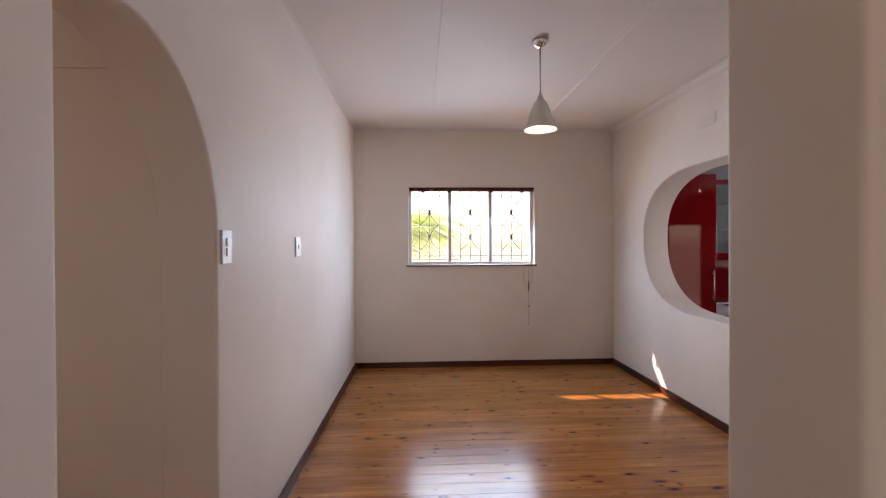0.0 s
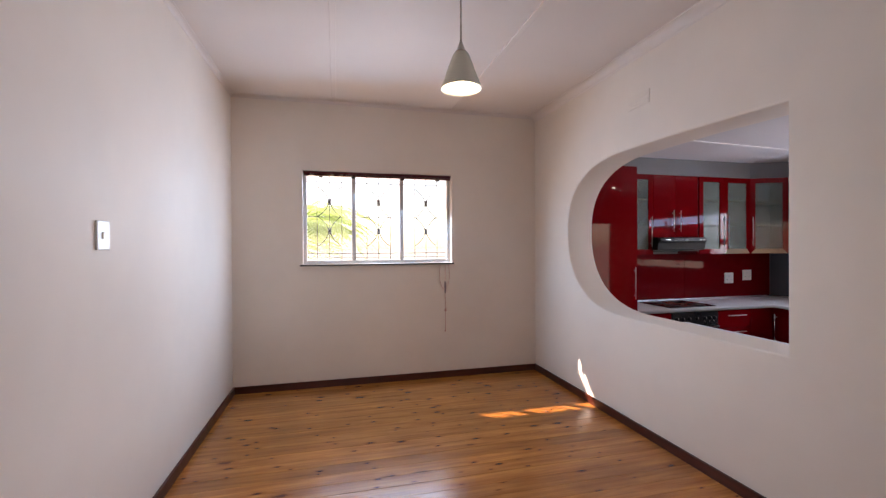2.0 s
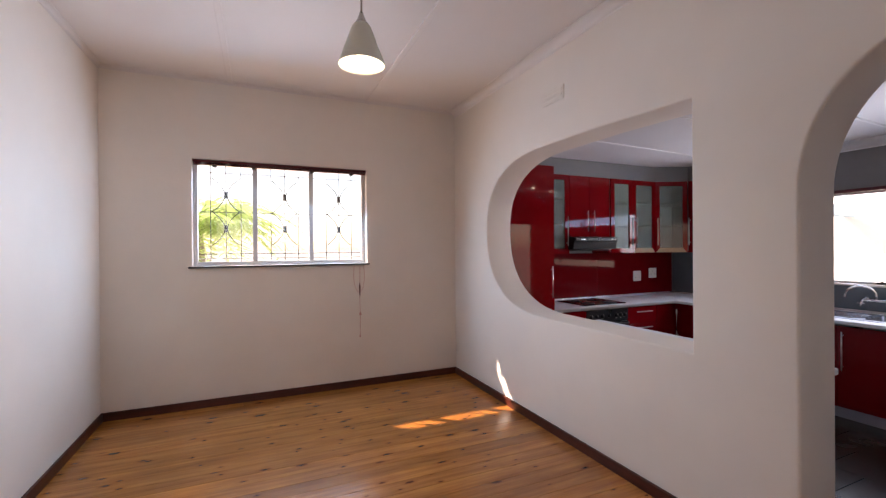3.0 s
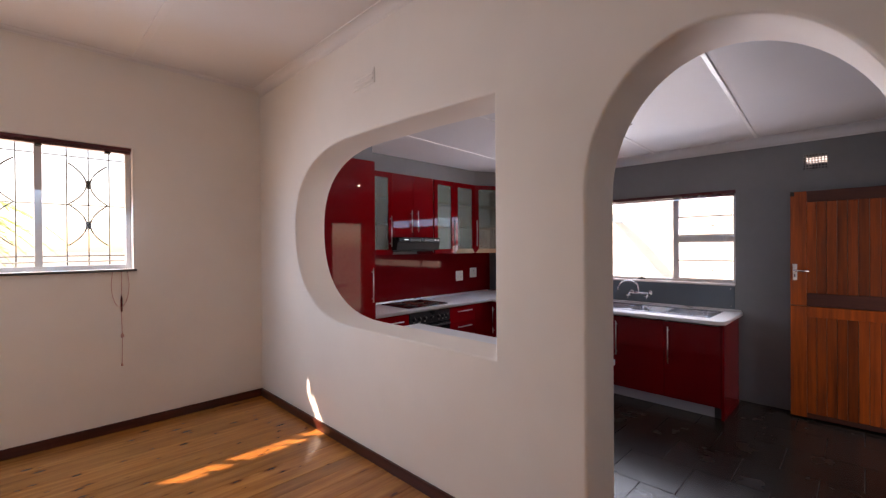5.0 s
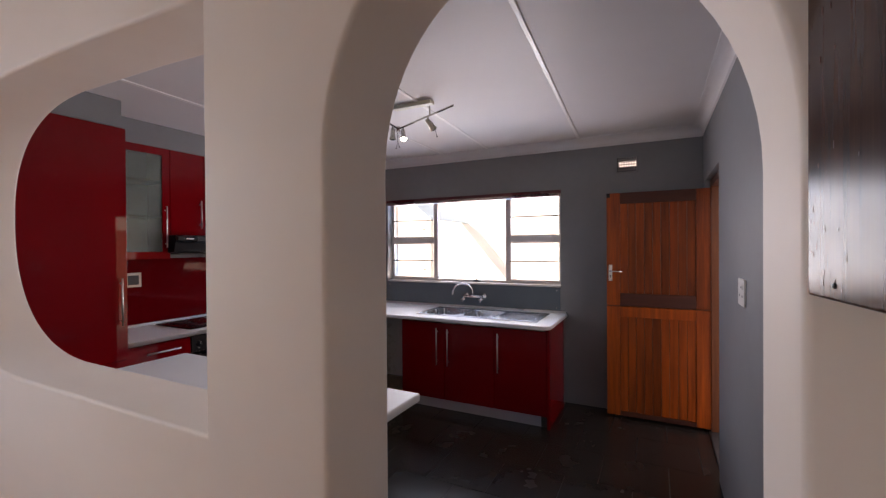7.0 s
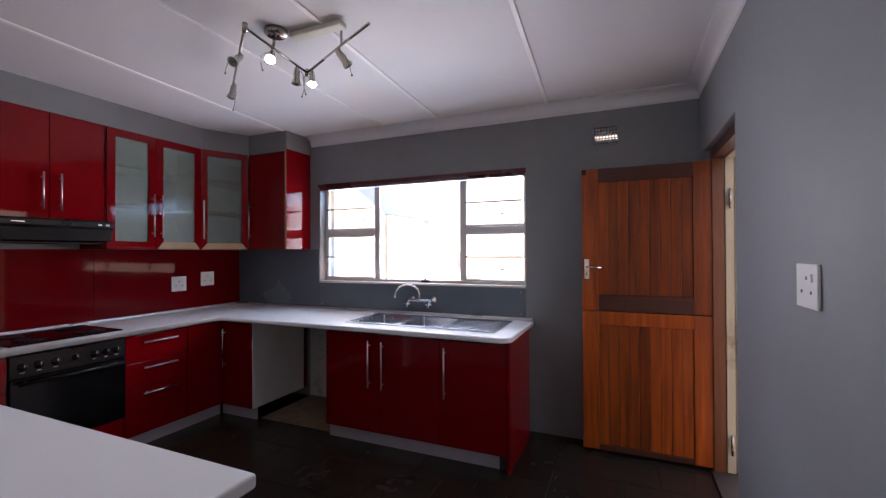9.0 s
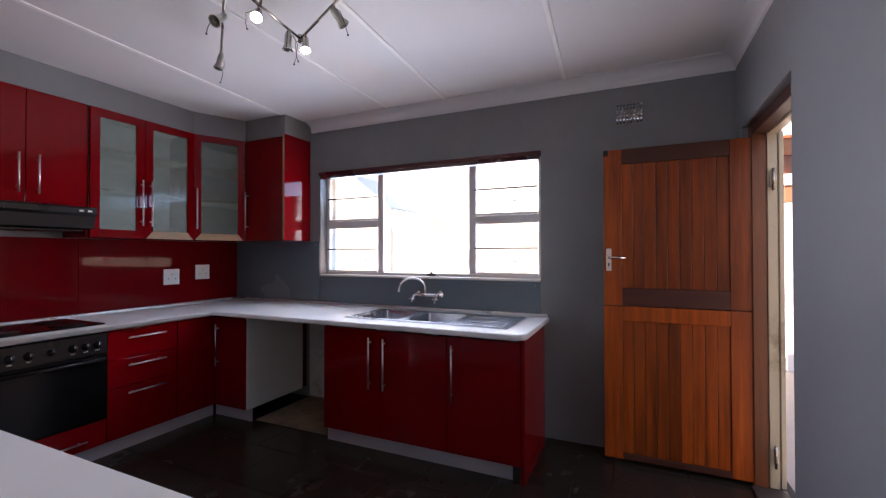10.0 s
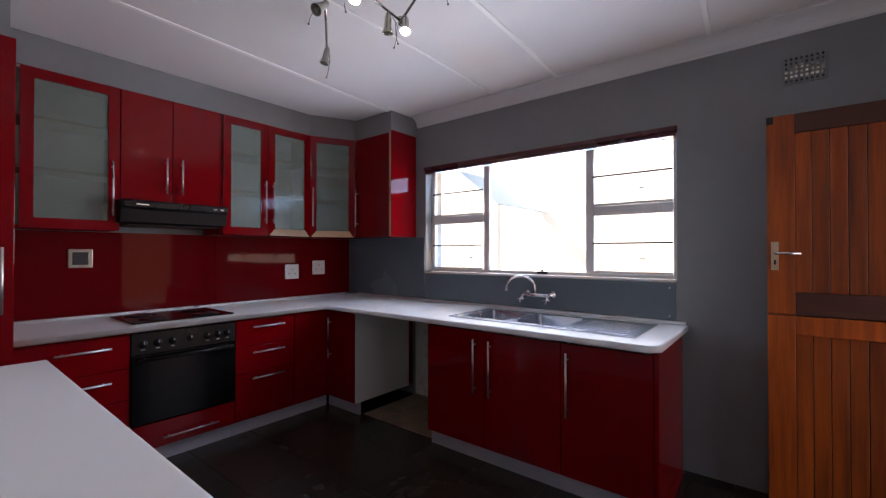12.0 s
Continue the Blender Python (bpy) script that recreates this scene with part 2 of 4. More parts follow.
BARK = plain("palm_trunk", (0.30, 0.26, 0.19), 0.9, var=0.3, fine=30, bump=0.5)

# ---------- building tools ----------
ORIGIN = {}


def slab(bm, x0, x1, y0, y1, z0, z1, m=None):
    """A box added to bm; m turns it."""
    v = [Vector((x, y, z)) for x in (x0, x1) for y in (y0, y1) for z in (z0, z1)]
    v = [bm.verts.new(m @ p if m else p) for p in v]
    for f in ((0, 1, 3, 2), (4, 6, 7, 5), (0, 4, 5, 1), (2, 3, 7, 6), (0, 2, 6, 4), (1, 5, 7, 3)):
        bm.faces.new([v[i] for i in f])
    return bm


def block(x0, x1, y0, y1, z0, z1, bevel=0.003, m=None, segments=2):
    bm = slab(bmesh.new(), min(x0, x1), max(x0, x1), min(y0, y1), max(y0, y1), min(z0, z1), max(z0, z1), m)
    if bevel:
        bmesh.ops.bevel(bm, geom=bm.edges[:], offset=bevel, segments=segments, affect="EDGES", profile=0.5)
    return bm


def tube(points, r, sides=10, caps=True, bm=None):
    """A round bar along points."""
    bm = bm or bmesh.new()
    pts = [Vector(p) for p in points]
    rings = []
    for i, p in enumerate(pts):
        d = ((pts[min(i + 1, len(pts) - 1)] - pts[max(i - 1, 0)])).normalized()
        a = d.cross(Vector((0, 0, 1)) if abs(d.z) < 0.9 else Vector((1, 0, 0))).normalized()
        b = d.cross(a)
        rr = r[i] if isinstance(r, (list, tuple)) else r
        rings.append([bm.verts.new(p + rr * (math.cos(k * math.tau / sides) * a + math.sin(k * math.tau / sides) * b)) for k in range(sides)])
    for r0, r1 in zip(rings, rings[1:]):
        for k in range(sides):
            f = bm.faces.new((r0[k], r0[(k + 1) % sides], r1[(k + 1) % sides], r1[k]))
            f.smooth = True
    if caps:
        bm.faces.new(list(reversed(rings[0])))
        bm.faces.new(rings[-1])
    bmesh.ops.recalc_face_normals(bm, faces=bm.faces[:])
    return bm


def turned(profile, x, y, z, sides=32, m=None):
    """A turned body: (radius, height) pairs about an upright axis."""
    bm = bmesh.new()
    rings = [[bm.verts.new((r * math.cos(k * math.tau / sides), r * math.sin(k * math.tau / sides), h)) for k in range(sides)] for r, h in profile]
    for r0, r1 in zip(rings, rings[1:]):
        for k in range(sides):
            bm.faces.new((r0[k], r0[(k + 1) % sides], r1[(k + 1) % sides], r1[k])).smooth = True
    for ring, (r, h) in ((rings[0], profile[0]), (rings[-1], profile[-1])):
        if r > 1e-4:
            bm.faces.new(ring)
    bmesh.ops.remove_doubles(bm, verts=bm.verts[:], dist=1e-5)
    bmesh.ops.recalc_face_normals(bm, faces=bm.faces[:])
    if m:
        bm.transform(m)
    bm.transform(Matrix.Translation((x, y, z)))
    return bm


def mesh_of(name, bm, material):
    me = bpy.data.meshes.new(name)
    bm.to_mesh(me)
    bm.free()
    me.materials.append(material)
    return me


def thing(name, at, label, category, group="", kind=""):
    ob = new(name)
    ob.location = at
    ob.empty_display_size = 0.1
    ORIGIN[ob] = Vector(at)
    return tagged(ob, label, category, group, kind)


def part(name, bm, material, parent, label=""):
    bm.transform(Matrix.Translation(-ORIGIN[parent]))
    ob = new(name, mesh_of(name, bm, material))
    ob.parent = parent
    ORIGIN[ob] = ORIGIN[parent]
    return tagged(ob, label)


def solo(name, bm, material, label, category="", group="", kind=""):
    lo = Vector([min(v.co[i] for v in bm.verts) for i in range(3)])
    hi = Vector([max(v.co[i] for v in bm.verts) for i in range(3)])
    base = Vector(((lo.x + hi.x) / 2, (lo.y + hi.y) / 2, lo.z))
    bm.transform(Matrix.Translation(-base))
    ob = new(name, mesh_of(name, bm, material))
    ob.location = base
    ORIGIN[ob] = base
    return tagged(ob, label, category, group, kind)


def structure(name, bm, material, label):
    return solo(name, bm, material, label, kind="structure")


def cut_wall(name, outline, holes, place, thick, rounding, material, label, other=None, is_other=None):
    """A wall from its outline and holes in its own plane, with rounded arrises; place sends (u, v, w) into the world."""
    cu = bpy.data.curves.new(name, "CURVE")
    cu.dimensions, cu.fill_mode = "2D", "BOTH"
    cu.extrude, cu.bevel_depth, cu.offset, cu.bevel_resolution = thick / 2 - rounding, rounding, -rounding, 3
    for loop in (outline, *holes):
        sp = cu.splines.new("POLY")
        sp.points.add(len(loop) - 1)
        sp.use_cyclic_u = True
        for p, (u, v) in zip(sp.points, loop):
            p.co = (u, v, 0, 1)
    tmp = new("tmp", cu)
    me = bpy.data.meshes.new_from_object(tmp.evaluated_get(bpy.context.evaluated_depsgraph_get()))
    bpy.data.objects.remove(tmp)
    bpy.data.curves.remove(cu)
    for v in me.vertices:
        v.co = place(*v.co)
    bm = bmesh.new()
    bm.from_mesh(me)
    bmesh.ops.remove_doubles(bm, verts=bm.verts[:], dist=1e-5)
    bmesh.ops.recalc_face_normals(bm, faces=bm.faces[:])
    bm.to_mesh(me)
    bm.free()
    me.materials.clear()
    me.materials.append(material)
    if other:
        me.materials.append(other)
        for p in me.polygons:
            p.material_index = 1 if is_other(p.center, p.normal) else 0
    me.shade_smooth()
    me.set_sharp_from_angle(angle=radians(40))
    me.name = name
    ob = new(name, me)
    ORIGIN[ob] = Vector((0, 0, 0))
    return tagged(ob, label, kind="structure")


def arch(y0, y1, crown, top, spring0, spring1, steps=32):
    """Points of a hand-built arch from its foot at y1 over the crown to its foot at y0; each side springs at its own height."""
    pts = []
    for k in range(steps + 1):
        c, s = math.cos(k * math.pi / steps), math.sin(k * math.pi / steps)
        spring = spring1 if c > 0 else spring0
        pts.append((crown + c * (y1 - crown if c > 0 else crown - y0), spring + (top - spring) * s))
    return pts

# ---------- the large structure ----------
# Dining room: x -0.705..2.47, y 0.47..4.985, z 0..2.90. Kitchen: x 2.74..6.07, y 0.67..5.11, z -0.19..2.465.
DW, DE, DS, DN, DH = -0.705, 2.47, 0.47, 4.985, 2.895
KW, KE, KS, KN, KF, KH = 2.74, 6.07, 0.64, 5.11, -0.19, 2.46

# Wall between dining room and kitchen, with a hatch and an arch.
hatch = [(2.2, 0.857)] + [
    (3.42 + 0.86 * abs(math.cos(a)) ** (2 / n), 1.56 + rise * math.copysign(abs(math.sin(a)) ** (2 / n), math.sin(a)))
    for a, n, rise in [(-math.pi / 2 + k * math.pi / 48, *((2.32, 0.703) if k < 24 else (2.4, 0.607))) for k in range(49)]
] + [(2.85, 2.164), (2.2, 2.142)]
east = [(5.3, -0.3), (5.3, 3.05), (0.2, 3.05), (0.2, -0.02)] + [(0.825, -0.02)] + list(reversed(arch(0.825, 1.737, 1.32, 2.15, 1.55, 1.62))) + [(1.737, -0.02), (1.737, -0.3)]
cut_wall("wall_east", east, [hatch], lambda u, v, w: Vector(((DE + KW) / 2 + w, u, v)), KW - DE, 0.014, WALL,
                     "white plastered wall with an arch and a rounded hatch", GREY, lambda c, n: c.x > KW - 0.004 and n.x > 0.8)
structure("threshold", block(DE - 0.01, KW + 0.005, 0.81, 1.75, -0.19, -0.004, 0.004), SKIRT_Y, "dark stained timber threshold step under the arch")

west = [(5.3, -0.1), (5.3, 3.05), (0.2, 3.05), (0.2, -0.1), (0.66, -0.1)] + list(reversed(arch(0.66, 1.585, 1.08, 2.15, 1.62, 1.51))) + [(1.585, -0.1)]
cut_wall("wall_west", west, [], lambda u, v, w: Vector((DW - 0.115 + w, u, v)), 0.23, 0.012, WALL, "white plastered wall with a plain arch")

# North wall of the dining room, with the window opening.
north = [(-0.99, -0.1), (2.60, -0.1), (2.60, 3.05), (-0.99, 3.05)]
cut_wall("wall_north", north, [[(-0.055, 1.25), (1.48, 1.25), (1.48, 2.19), (-0.055, 2.19)]],
         lambda u, v, w: Vector((u, DN + 0.12 + w, v)), 0.24, 0.006, WALL, "white plastered wall round a barred window")
south = [(-0.99, -0.1), (-0.385, -0.1), (-0.385, 2.1), (0.547, 2.1), (0.547, -0.1), (2.60, -0.1), (2.60, 3.05), (-0.99, 3.05)]
cut_wall("wall_south", south, [], lambda u, v, w: Vector((u, DS - 0.1 + w, v)), 0.2, 0.012, WALL, "white plastered wall with a bare doorway")
structure("ceiling", block(DW - 0.1, DE + 0.05, DS - 0.05, DN + 0.1, DH, DH + 0.06, 0), CEIL, "flat white boarded ceiling")
for x in (0.25, 1.50):
    structure("trim", block(x - 0.022, x + 0.022, DS, DN, DH - 0.009, DH + 0.002, 0.004), CEIL, "white cover strip over a ceiling board joint")


def cornice(x0, y0, x1, y1, side, z, size, material, label):
    """A coved strip along a wall top; side points into the room."""
    d = Vector((x1 - x0, y1 - y0, 0))
    s = Vector((*side, 0))
    prof = [(0, -size)] + [(size * 0.12 + size * 0.88 * (1 - math.cos(a)), -size * 0.88 + size * 0.76 * math.sin(a)) for a in [k * math.pi / 16 for k in range(9)]] + [(size, 0), (0, 0)]
    bm = bmesh.new()
    rings = [[bm.verts.new(Vector((x0, y0, z)) + d * e + s * a + Vector((0, 0, b))) for a, b in prof] for e in (0, 1)]
    for k in range(len(prof)):
        bm.faces.new((rings[0][k], rings[0][(k + 1) % len(prof)], rings[1][(k + 1) % len(prof)], rings[1][k]))
    bm.faces.new(rings[0]), bm.faces.new(rings[1])
    bmesh.ops.recalc_face_normals(bm, faces=bm.faces[:])
    return structure("trim", bm, material, label)


cornice(DE, DS, DE, DN, (-1, 0), DH, 0.07, CEIL, "white coved cornice over the hatch wall")
cornice(DW, DS, DW, DN, (1, 0), DH, 0.035, CEIL, "small white cornice")
cornice(DW, DN, DE, DN, (0, -1), DH, 0.03, CEIL, "small white cornice over the window wall")

# Kitchen shell.
kitchen_east = [(0.46, -0.4), (5.35, -0.4), (5.35, 2.6), (0.46, 2.6)]
cut_wall("wall_kitchen_east", kitchen_east, [[(1.885, 0.99), (3.995, 0.99), (3.995, 1.962), (1.885, 1.962)], [(1.173, 2.095), (1.358, 2.095), (1.358, 2.25), (1.173, 2.25)]],
         lambda u, v, w: Vector((KE + 0.12 + w, u, v)), 0.24, 0.006, GREY, "grey painted wall round the sink window")
cut_wall("wall_kitchen_north", [(2.5, -0.4), (6.3, -0.4), (6.3, 2.6), (2.5, 2.6)], [], lambda u, v, w: Vector((u, KN + 0.1 + w, v)), 0.2, 0.005, GREY, "grey painted kitchen wall")
cut_wall("wall_kitchen_south", [(2.5, -0.4), (5.05, -0.4), (5.05, 1.96), (5.95, 1.96), (5.95, -0.4), (6.3, -0.4), (6.3, 2.6), (2.5, 2.6)], [],
         lambda u, v, w: Vector((u, KS - 0.095 + w, v)), 0.19, 0.006, GREY, "grey painted wall with the back door opening")
structure("ceiling_kitchen", block(2.6, 6.2, 0.55, 5.2, KH, KH + 0.06, 0), KCEIL, "white boarded kitchen ceiling")
for y, turn, wide in ((1.53, 2.9, 0.014), (2.49, 2.7, 0.014), (3.12, 1.2, 0.008), (3.96, 3.75, 0.016)):
    structure("trim", block(0, KE - 2.745, -wide, wide, KH - 0.008, KH + 0.002, 0.004, pose(2.745, y, 0, 0, 0, turn)), KSTRIP, "white cover strip over a kitchen ceiling joint")
cornice(KE, KS, KE, 4.1, (-1, 0), KH, 0.095, KCEIL, "white coved cornice above the sink window")
cornice(KW, KS, KE, KS, (0, 1), KH, 0.085, KCEIL, "white coved cornice above the back door")
cornice(KW, KS, KW, 4.4, (1, 0), KH, 0.085, KCEIL, "white coved cornice over the hatch")


def soffit(loop):
    bm = bmesh.new()
    a = [bm.verts.new((x, y, 2.264)) for x, y in loop]
    b = [bm.verts.new((x, y, KH - 0.002)) for x, y in loop]
    bm.faces.new(a), bm.faces.new(b)
    for k in range(len(loop)):
        bm.faces.new((a[k], a[(k + 1) % len(loop)], b[(k + 1) % len(loop)], b[k]))
    bmesh.ops.recalc_face_normals(bm, faces=bm.faces[:])
    return bm


structure("trim", soffit([(2.742, 5.108), (2.742, 4.415), (3.345, 4.415), (3.345, 4.80), (5.352, 4.80), (5.735, 4.605), (5.735, 4.118), (6.068, 4.118), (6.068, 5.108)]),
          GREY, "grey boxed-in soffit above the wall cabinets")

# Passage behind, and the hall beyond the west arch.
for name, b in (
    ("wall_passage_west", (-1.2, -1.0, -3.2, 0.27)), ("wall_passage_east", (1.5, 1.7, -3.2, 0.27)),
    ("wall_hall_west", (-3.25, -3.05, -0.4, 1.8)), ("wall_hall_north", (-3.05, -0.921, 1.5835, 1.8)), ("wall_hall_south", (-3.05, -1.2, -0.4, -0.2)),
):
    structure(name, block(b[0], b[1], b[2], b[3], -0.1, 3.0, 0), WALL, "plain painted wall of the next room")
# The opening is invented; the passage fill lamp stands before it.
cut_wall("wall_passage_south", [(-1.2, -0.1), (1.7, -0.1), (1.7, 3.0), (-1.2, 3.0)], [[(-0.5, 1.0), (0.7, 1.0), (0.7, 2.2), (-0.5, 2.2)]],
         lambda u, v, w: Vector((u, -3.3 + w, v)), 0.2, 0.005, WALL, "plain white wall with an opening made for the fill lamp")
structure("ceiling_passage", block(-1.2, 1.7, -3.4, 0.5, 2.88, 2.95, 0), CEIL, "plain white ceiling")
structure("ceiling_hall", block(-3.2, -0.72, -0.4, 1.8, 2.88, 2.95, 0), CEIL, "plain white ceiling")
structure("floor_passage", block(-1.2, 1.7, -3.4, 0.27, -0.1, -0.002, 0), PINE, "varnished pine floor of the passage")
structure("floor_hall", block(-3.2, -0.936, -0.4, 1.8, -0.1, 0.012, 0), PINE, "varnished pine floor of the hall")

structure("trim", block(-1.9, -1.06, 1.5665, 1.583, 2.17, 2.19, 0.003), WALL, "thin ledge on the hall wall")

# Ground outside, one sheet, and what stands in it.
structure("ground", block(-400, 400, -400, 400, -0.5, -0.40, 0), GROUND, "pale dry ground round the house")

# Skirting boards.


def skirting(x0, x1, y0, y1, material):
    return structure("baseboard", block(x0, x1, y0, y1, 0.001, 0.082, 0.006), material, "dark stained wooden skirting board")


skirting(DW, DE, DN - 0.02, DN - 0.001, SKIRT)
skirting(DW + 0.001, DW + 0.02, 1.60, DN - 0.02, SKIRT_Y)
skirting(DE - 0.02, DE - 0.001, 1.75, DN - 0.02, SKIRT_Y)
skirting(DE - 0.02, DE - 0.001, DS, 0.815, SKIRT_Y)
skirting(0.56, DE - 0.02, DS + 0.001, DS + 0.02, SKIRT)
skirting(DW, -0.40, DS + 0.001, DS + 0.02, SKIRT)

# ---------- windows ----------


def bars(name, pieces, material, parent, r=0.006):
    for p in pieces:
        part(name, tube(p, r, 8), material, parent)


win = thing("window_1", (0.71, DN + 0.1, 1.25), "white steel window in three lights with iron burglar bars", "window", kind="structure")
WY0, WY1 = DN + 0.075, DN + 0.115
for b in ((-0.055, -0.02, 1.25, 2.19), (1.445, 1.48, 1.25, 2.19), (0.425, 0.467, 1.285, 2.155), (0.927, 0.969, 1.285, 2.155), (-0.02, 1.445, 1.25, 1.285), (-0.02, 1.445, 2.155, 2.19)):
    part("window_frame", block(b[0], b[1], WY0, WY1, b[2], b[3], 0.004), WFRAME, win)
for x0, x1 in ((-0.02, 0.425), (0.467, 0.927), (0.969, 1.445)):
    g = part("pane", block(x0, x1, WY0 + 0.018, WY0 + 0.022, 1.285, 2.155, 0), GLASS, win)
    g.visible_shadow = False
    part("glazing_bar", block(x0, x1, WY0 + 0.012, WY0 + 0.028, 1.31, 1.318, 0.001), WFRAME, win)
part("window_sill", block(-0.085, 1.50, DN - 0.028, DN + 0.075, 1.232, 1.249, 0.004), SILL, win, "dark thin window ledge")
guard = thing("burglar_guard", (0.71, DN + 0.16, 1.27), "thin black iron burglar guard with curved motifs", "burglar bars")
BY = DN + 0.15
for x in (0.075, 0.20, 0.325, 0.585, 0.71, 0.835, 1.103, 1.228, 1.353):
    part("bar", tube([(x, BY, 1.26), (x, BY, 2.17)], 0.004, 6), IRON, guard)
for z in (1.355, 1.738, 2.10):
    part("rail", tube([(-0.05, BY, z), (1.47, BY, z)], 0.0038, 6), IRON, guard)
for cx in (0.20, 0.71, 1.228):
    for cz in (1.588, 1.897):
        for s in (-1, 1):
            pts = [(cx + s * (0.011 + 4.4 * dz * dz), BY + 0.008, cz + dz) for dz in [-0.155 + k * 0.31 / 14 for k in range(15)]]
            part("scroll", tube(pts, 0.005, 6), IRON, guard)
        part("collar", block(cx - 0.011, cx + 0.011, BY - 0.012, BY + 0.02, cz - 0.03, cz + 0.03, 0.003), IRON, guard)

blind = thing("venetian_blind", (0.71, DN + 0.03, 2.13), "dark red wooden slatted blind drawn fully up", "blind", "window blinds")
part("headrail", block(-0.05, 1.475, DN + 0.005, DN + 0.05, 2.165, 2.187, 0.003), BLIND, blind)
for k in range(4):
    part("slat", block(-0.045, 1.47, DN + 0.003, DN + 0.052, 2.158 - k * 0.0055, 2.1615 - k * 0.0055, 0.001), BLIND, blind)
for x in (0.12, 0.44, 0.95, 1.33):
    part("bracket", block(x - 0.018, x + 0.018, DN + 0.0, DN + 0.055, 2.128, 2.142, 0.003), IRON, blind)
cord = thing("blind_cord", (1.40, DN - 0.012, 0.50), "pink knotted blind cords hanging from the sill", "cord")
CY = DN - 0.012
loop = [(1.34 + 0.055 * (1 - math.cos(a)), CY, 1.14 - 0.18 * math.sin(a)) for a in [k * math.pi / 14 for k in range(15)]]
part("cord_loop", tube([(1.35, CY, 1.245)] + loop + [(1.44, CY, 1.245)], 0.0022, 6), CORD, cord)
part("cord_drop", tube([(1.405, CY, 1.24), (1.40, CY, 0.9), (1.405, CY, 0.74), (1.402, CY, 0.53)], 0.0025, 6), CORD, cord)
part("toggle", turned([(0.002, 0), (0.006, 0.01), (0.007, 0.1), (0.003, 0.13)], 1.402, CY, 0.92, 10), BLIND, cord, "dark red wooden toggle")
part("knot", turned([(0.0, 0), (0.012, 0.012), (0.009, 0.03), (0.0, 0.045)], 1.405, CY, 0.72, 10), CORD, cord)
part("tassel", turned([(0.0, 0), (0.008, 0.006), (0.006, 0.022), (0.0, 0.028)], 1.402, CY, 0.505, 10), CORD, cord)

kwin = thing("window_2", (KE + 0.12, 2.94, 0.99), "white steel kitchen window with opening side lights", "window", kind="structure")
KX0, KX1 = KE + 0.09, KE + 0.13
Y0, Y1, Z0, Z1 = 1.885, 3.995, 0.99, 1.962
for b in ((Y0, Y0 + 0.035, Z0, Z1), (Y1 - 0.035, Y1, Z0, Z1), (3.345, 3.40, Z0 + 0.03, Z1 - 0.03), (2.44, 2.50, Z0 + 0.03, Z1 - 0.03), (Y0 + 0.035, Y1 - 0.035, Z0, Z0 + 0.03), (Y0 + 0.035, Y1 - 0.035, Z1 - 0.03, Z1)):
    part("window_frame", block(KX0, KX1, b[0], b[1], b[2], b[3], 0.004), WFRAME, kwin)
for a, b in ((Y0 + 0.035, 2.44), (3.40, Y1 - 0.035)):
    part("transom", block(KX0, KX1, a, b, 1.45, 1.505, 0.004), WFRAME, kwin)
    for c, d in ((Z0 + 0.03, 1.45), (1.505, Z1 - 0.03)):
        part("sash", block(KX0 - 0.012, KX0, a, b, c, c + 0.018, 0.002), WFRAME, kwin)
        part("sash_top", block(KX0 - 0.012, KX0, a, b, d - 0.016, d, 0.002), WFRAME, kwin)
        part("bar", tube([(KX0 - 0.02, a, (c + d) / 2), (KX0 - 0.02, b, (c + d) / 2)], 0.007, 6), IRON, kwin)
        mid = a + (b - a) * (0.35 if a < 2 else 0.2)
        part("latch", block(KX0 - 0.03, KX0 - 0.014, mid - 0.02, mid + 0.02, c + 0.10, c + 0.112, 0.002), NICKEL, kwin)
        g = part("pane", block(KX0 + 0.018, KX0 + 0.022, a, b, c, d, 0), GLASS, kwin)
        g.visible_shadow = False
g = part("pane", block(KX0 + 0.018, KX0 + 0.022, 2.50, 3.345, Z0 + 0.03, Z1 - 0.03, 0), GLASS, kwin)
g.visible_shadow = False
stay = part("stay", block(KX0 - 0.03, KX0 - 0.002, 2.80, 2.88, Z0 + 0.012, Z0 + 0.03, 0.004), IRON, kwin, "dark casement stay on the sill")
part("stay_knob", turned([(0.0, 0.0), (0.010, 0.002), (0.012, 0.012), (0.0, 0.02)], KX0 - 0.018, 2.84, Z0 + 0.03, 12), IRON, stay)
part("window_sill", block(KE - 0.012, KX0, Y0 + 0.006, Y1 - 0.006, Z0 - 0.012, Z0 + 0.006, 0.003), WFRAME, kwin)
kblind = thing("venetian_blind", (KE, 2.94, 1.92), "dark red wooden slatted blind drawn fully up over the sink", "blind", "window blinds")
part("headrail", block(KE - 0.025, KE + 0.03, Y0 - 0.005, Y1 + 0.005, 1.938, 1.972, 0.004), BLIND, kblind)
for k in range(5):
    part("slat", block(KE - 0.02, KE + 0.03, Y0 + 0.01, Y1 - 0.01, 1.931 - k * 0.0055, 1.9345 - k * 0.0055, 0.001), BLIND, kblind)
part("cord", tube([(KE - 0.005, 1.99, 1.94), (KE - 0.003, 1.99, 1.35)], 0.002, 6), PLASTIC, kblind)
part("cord", tube([(KE - 0.005, 1.965, 1.94), (KE - 0.003, 1.965, 1.28)], 0.002, 6), PLASTIC, kblind)

# ---------- dining room things ----------


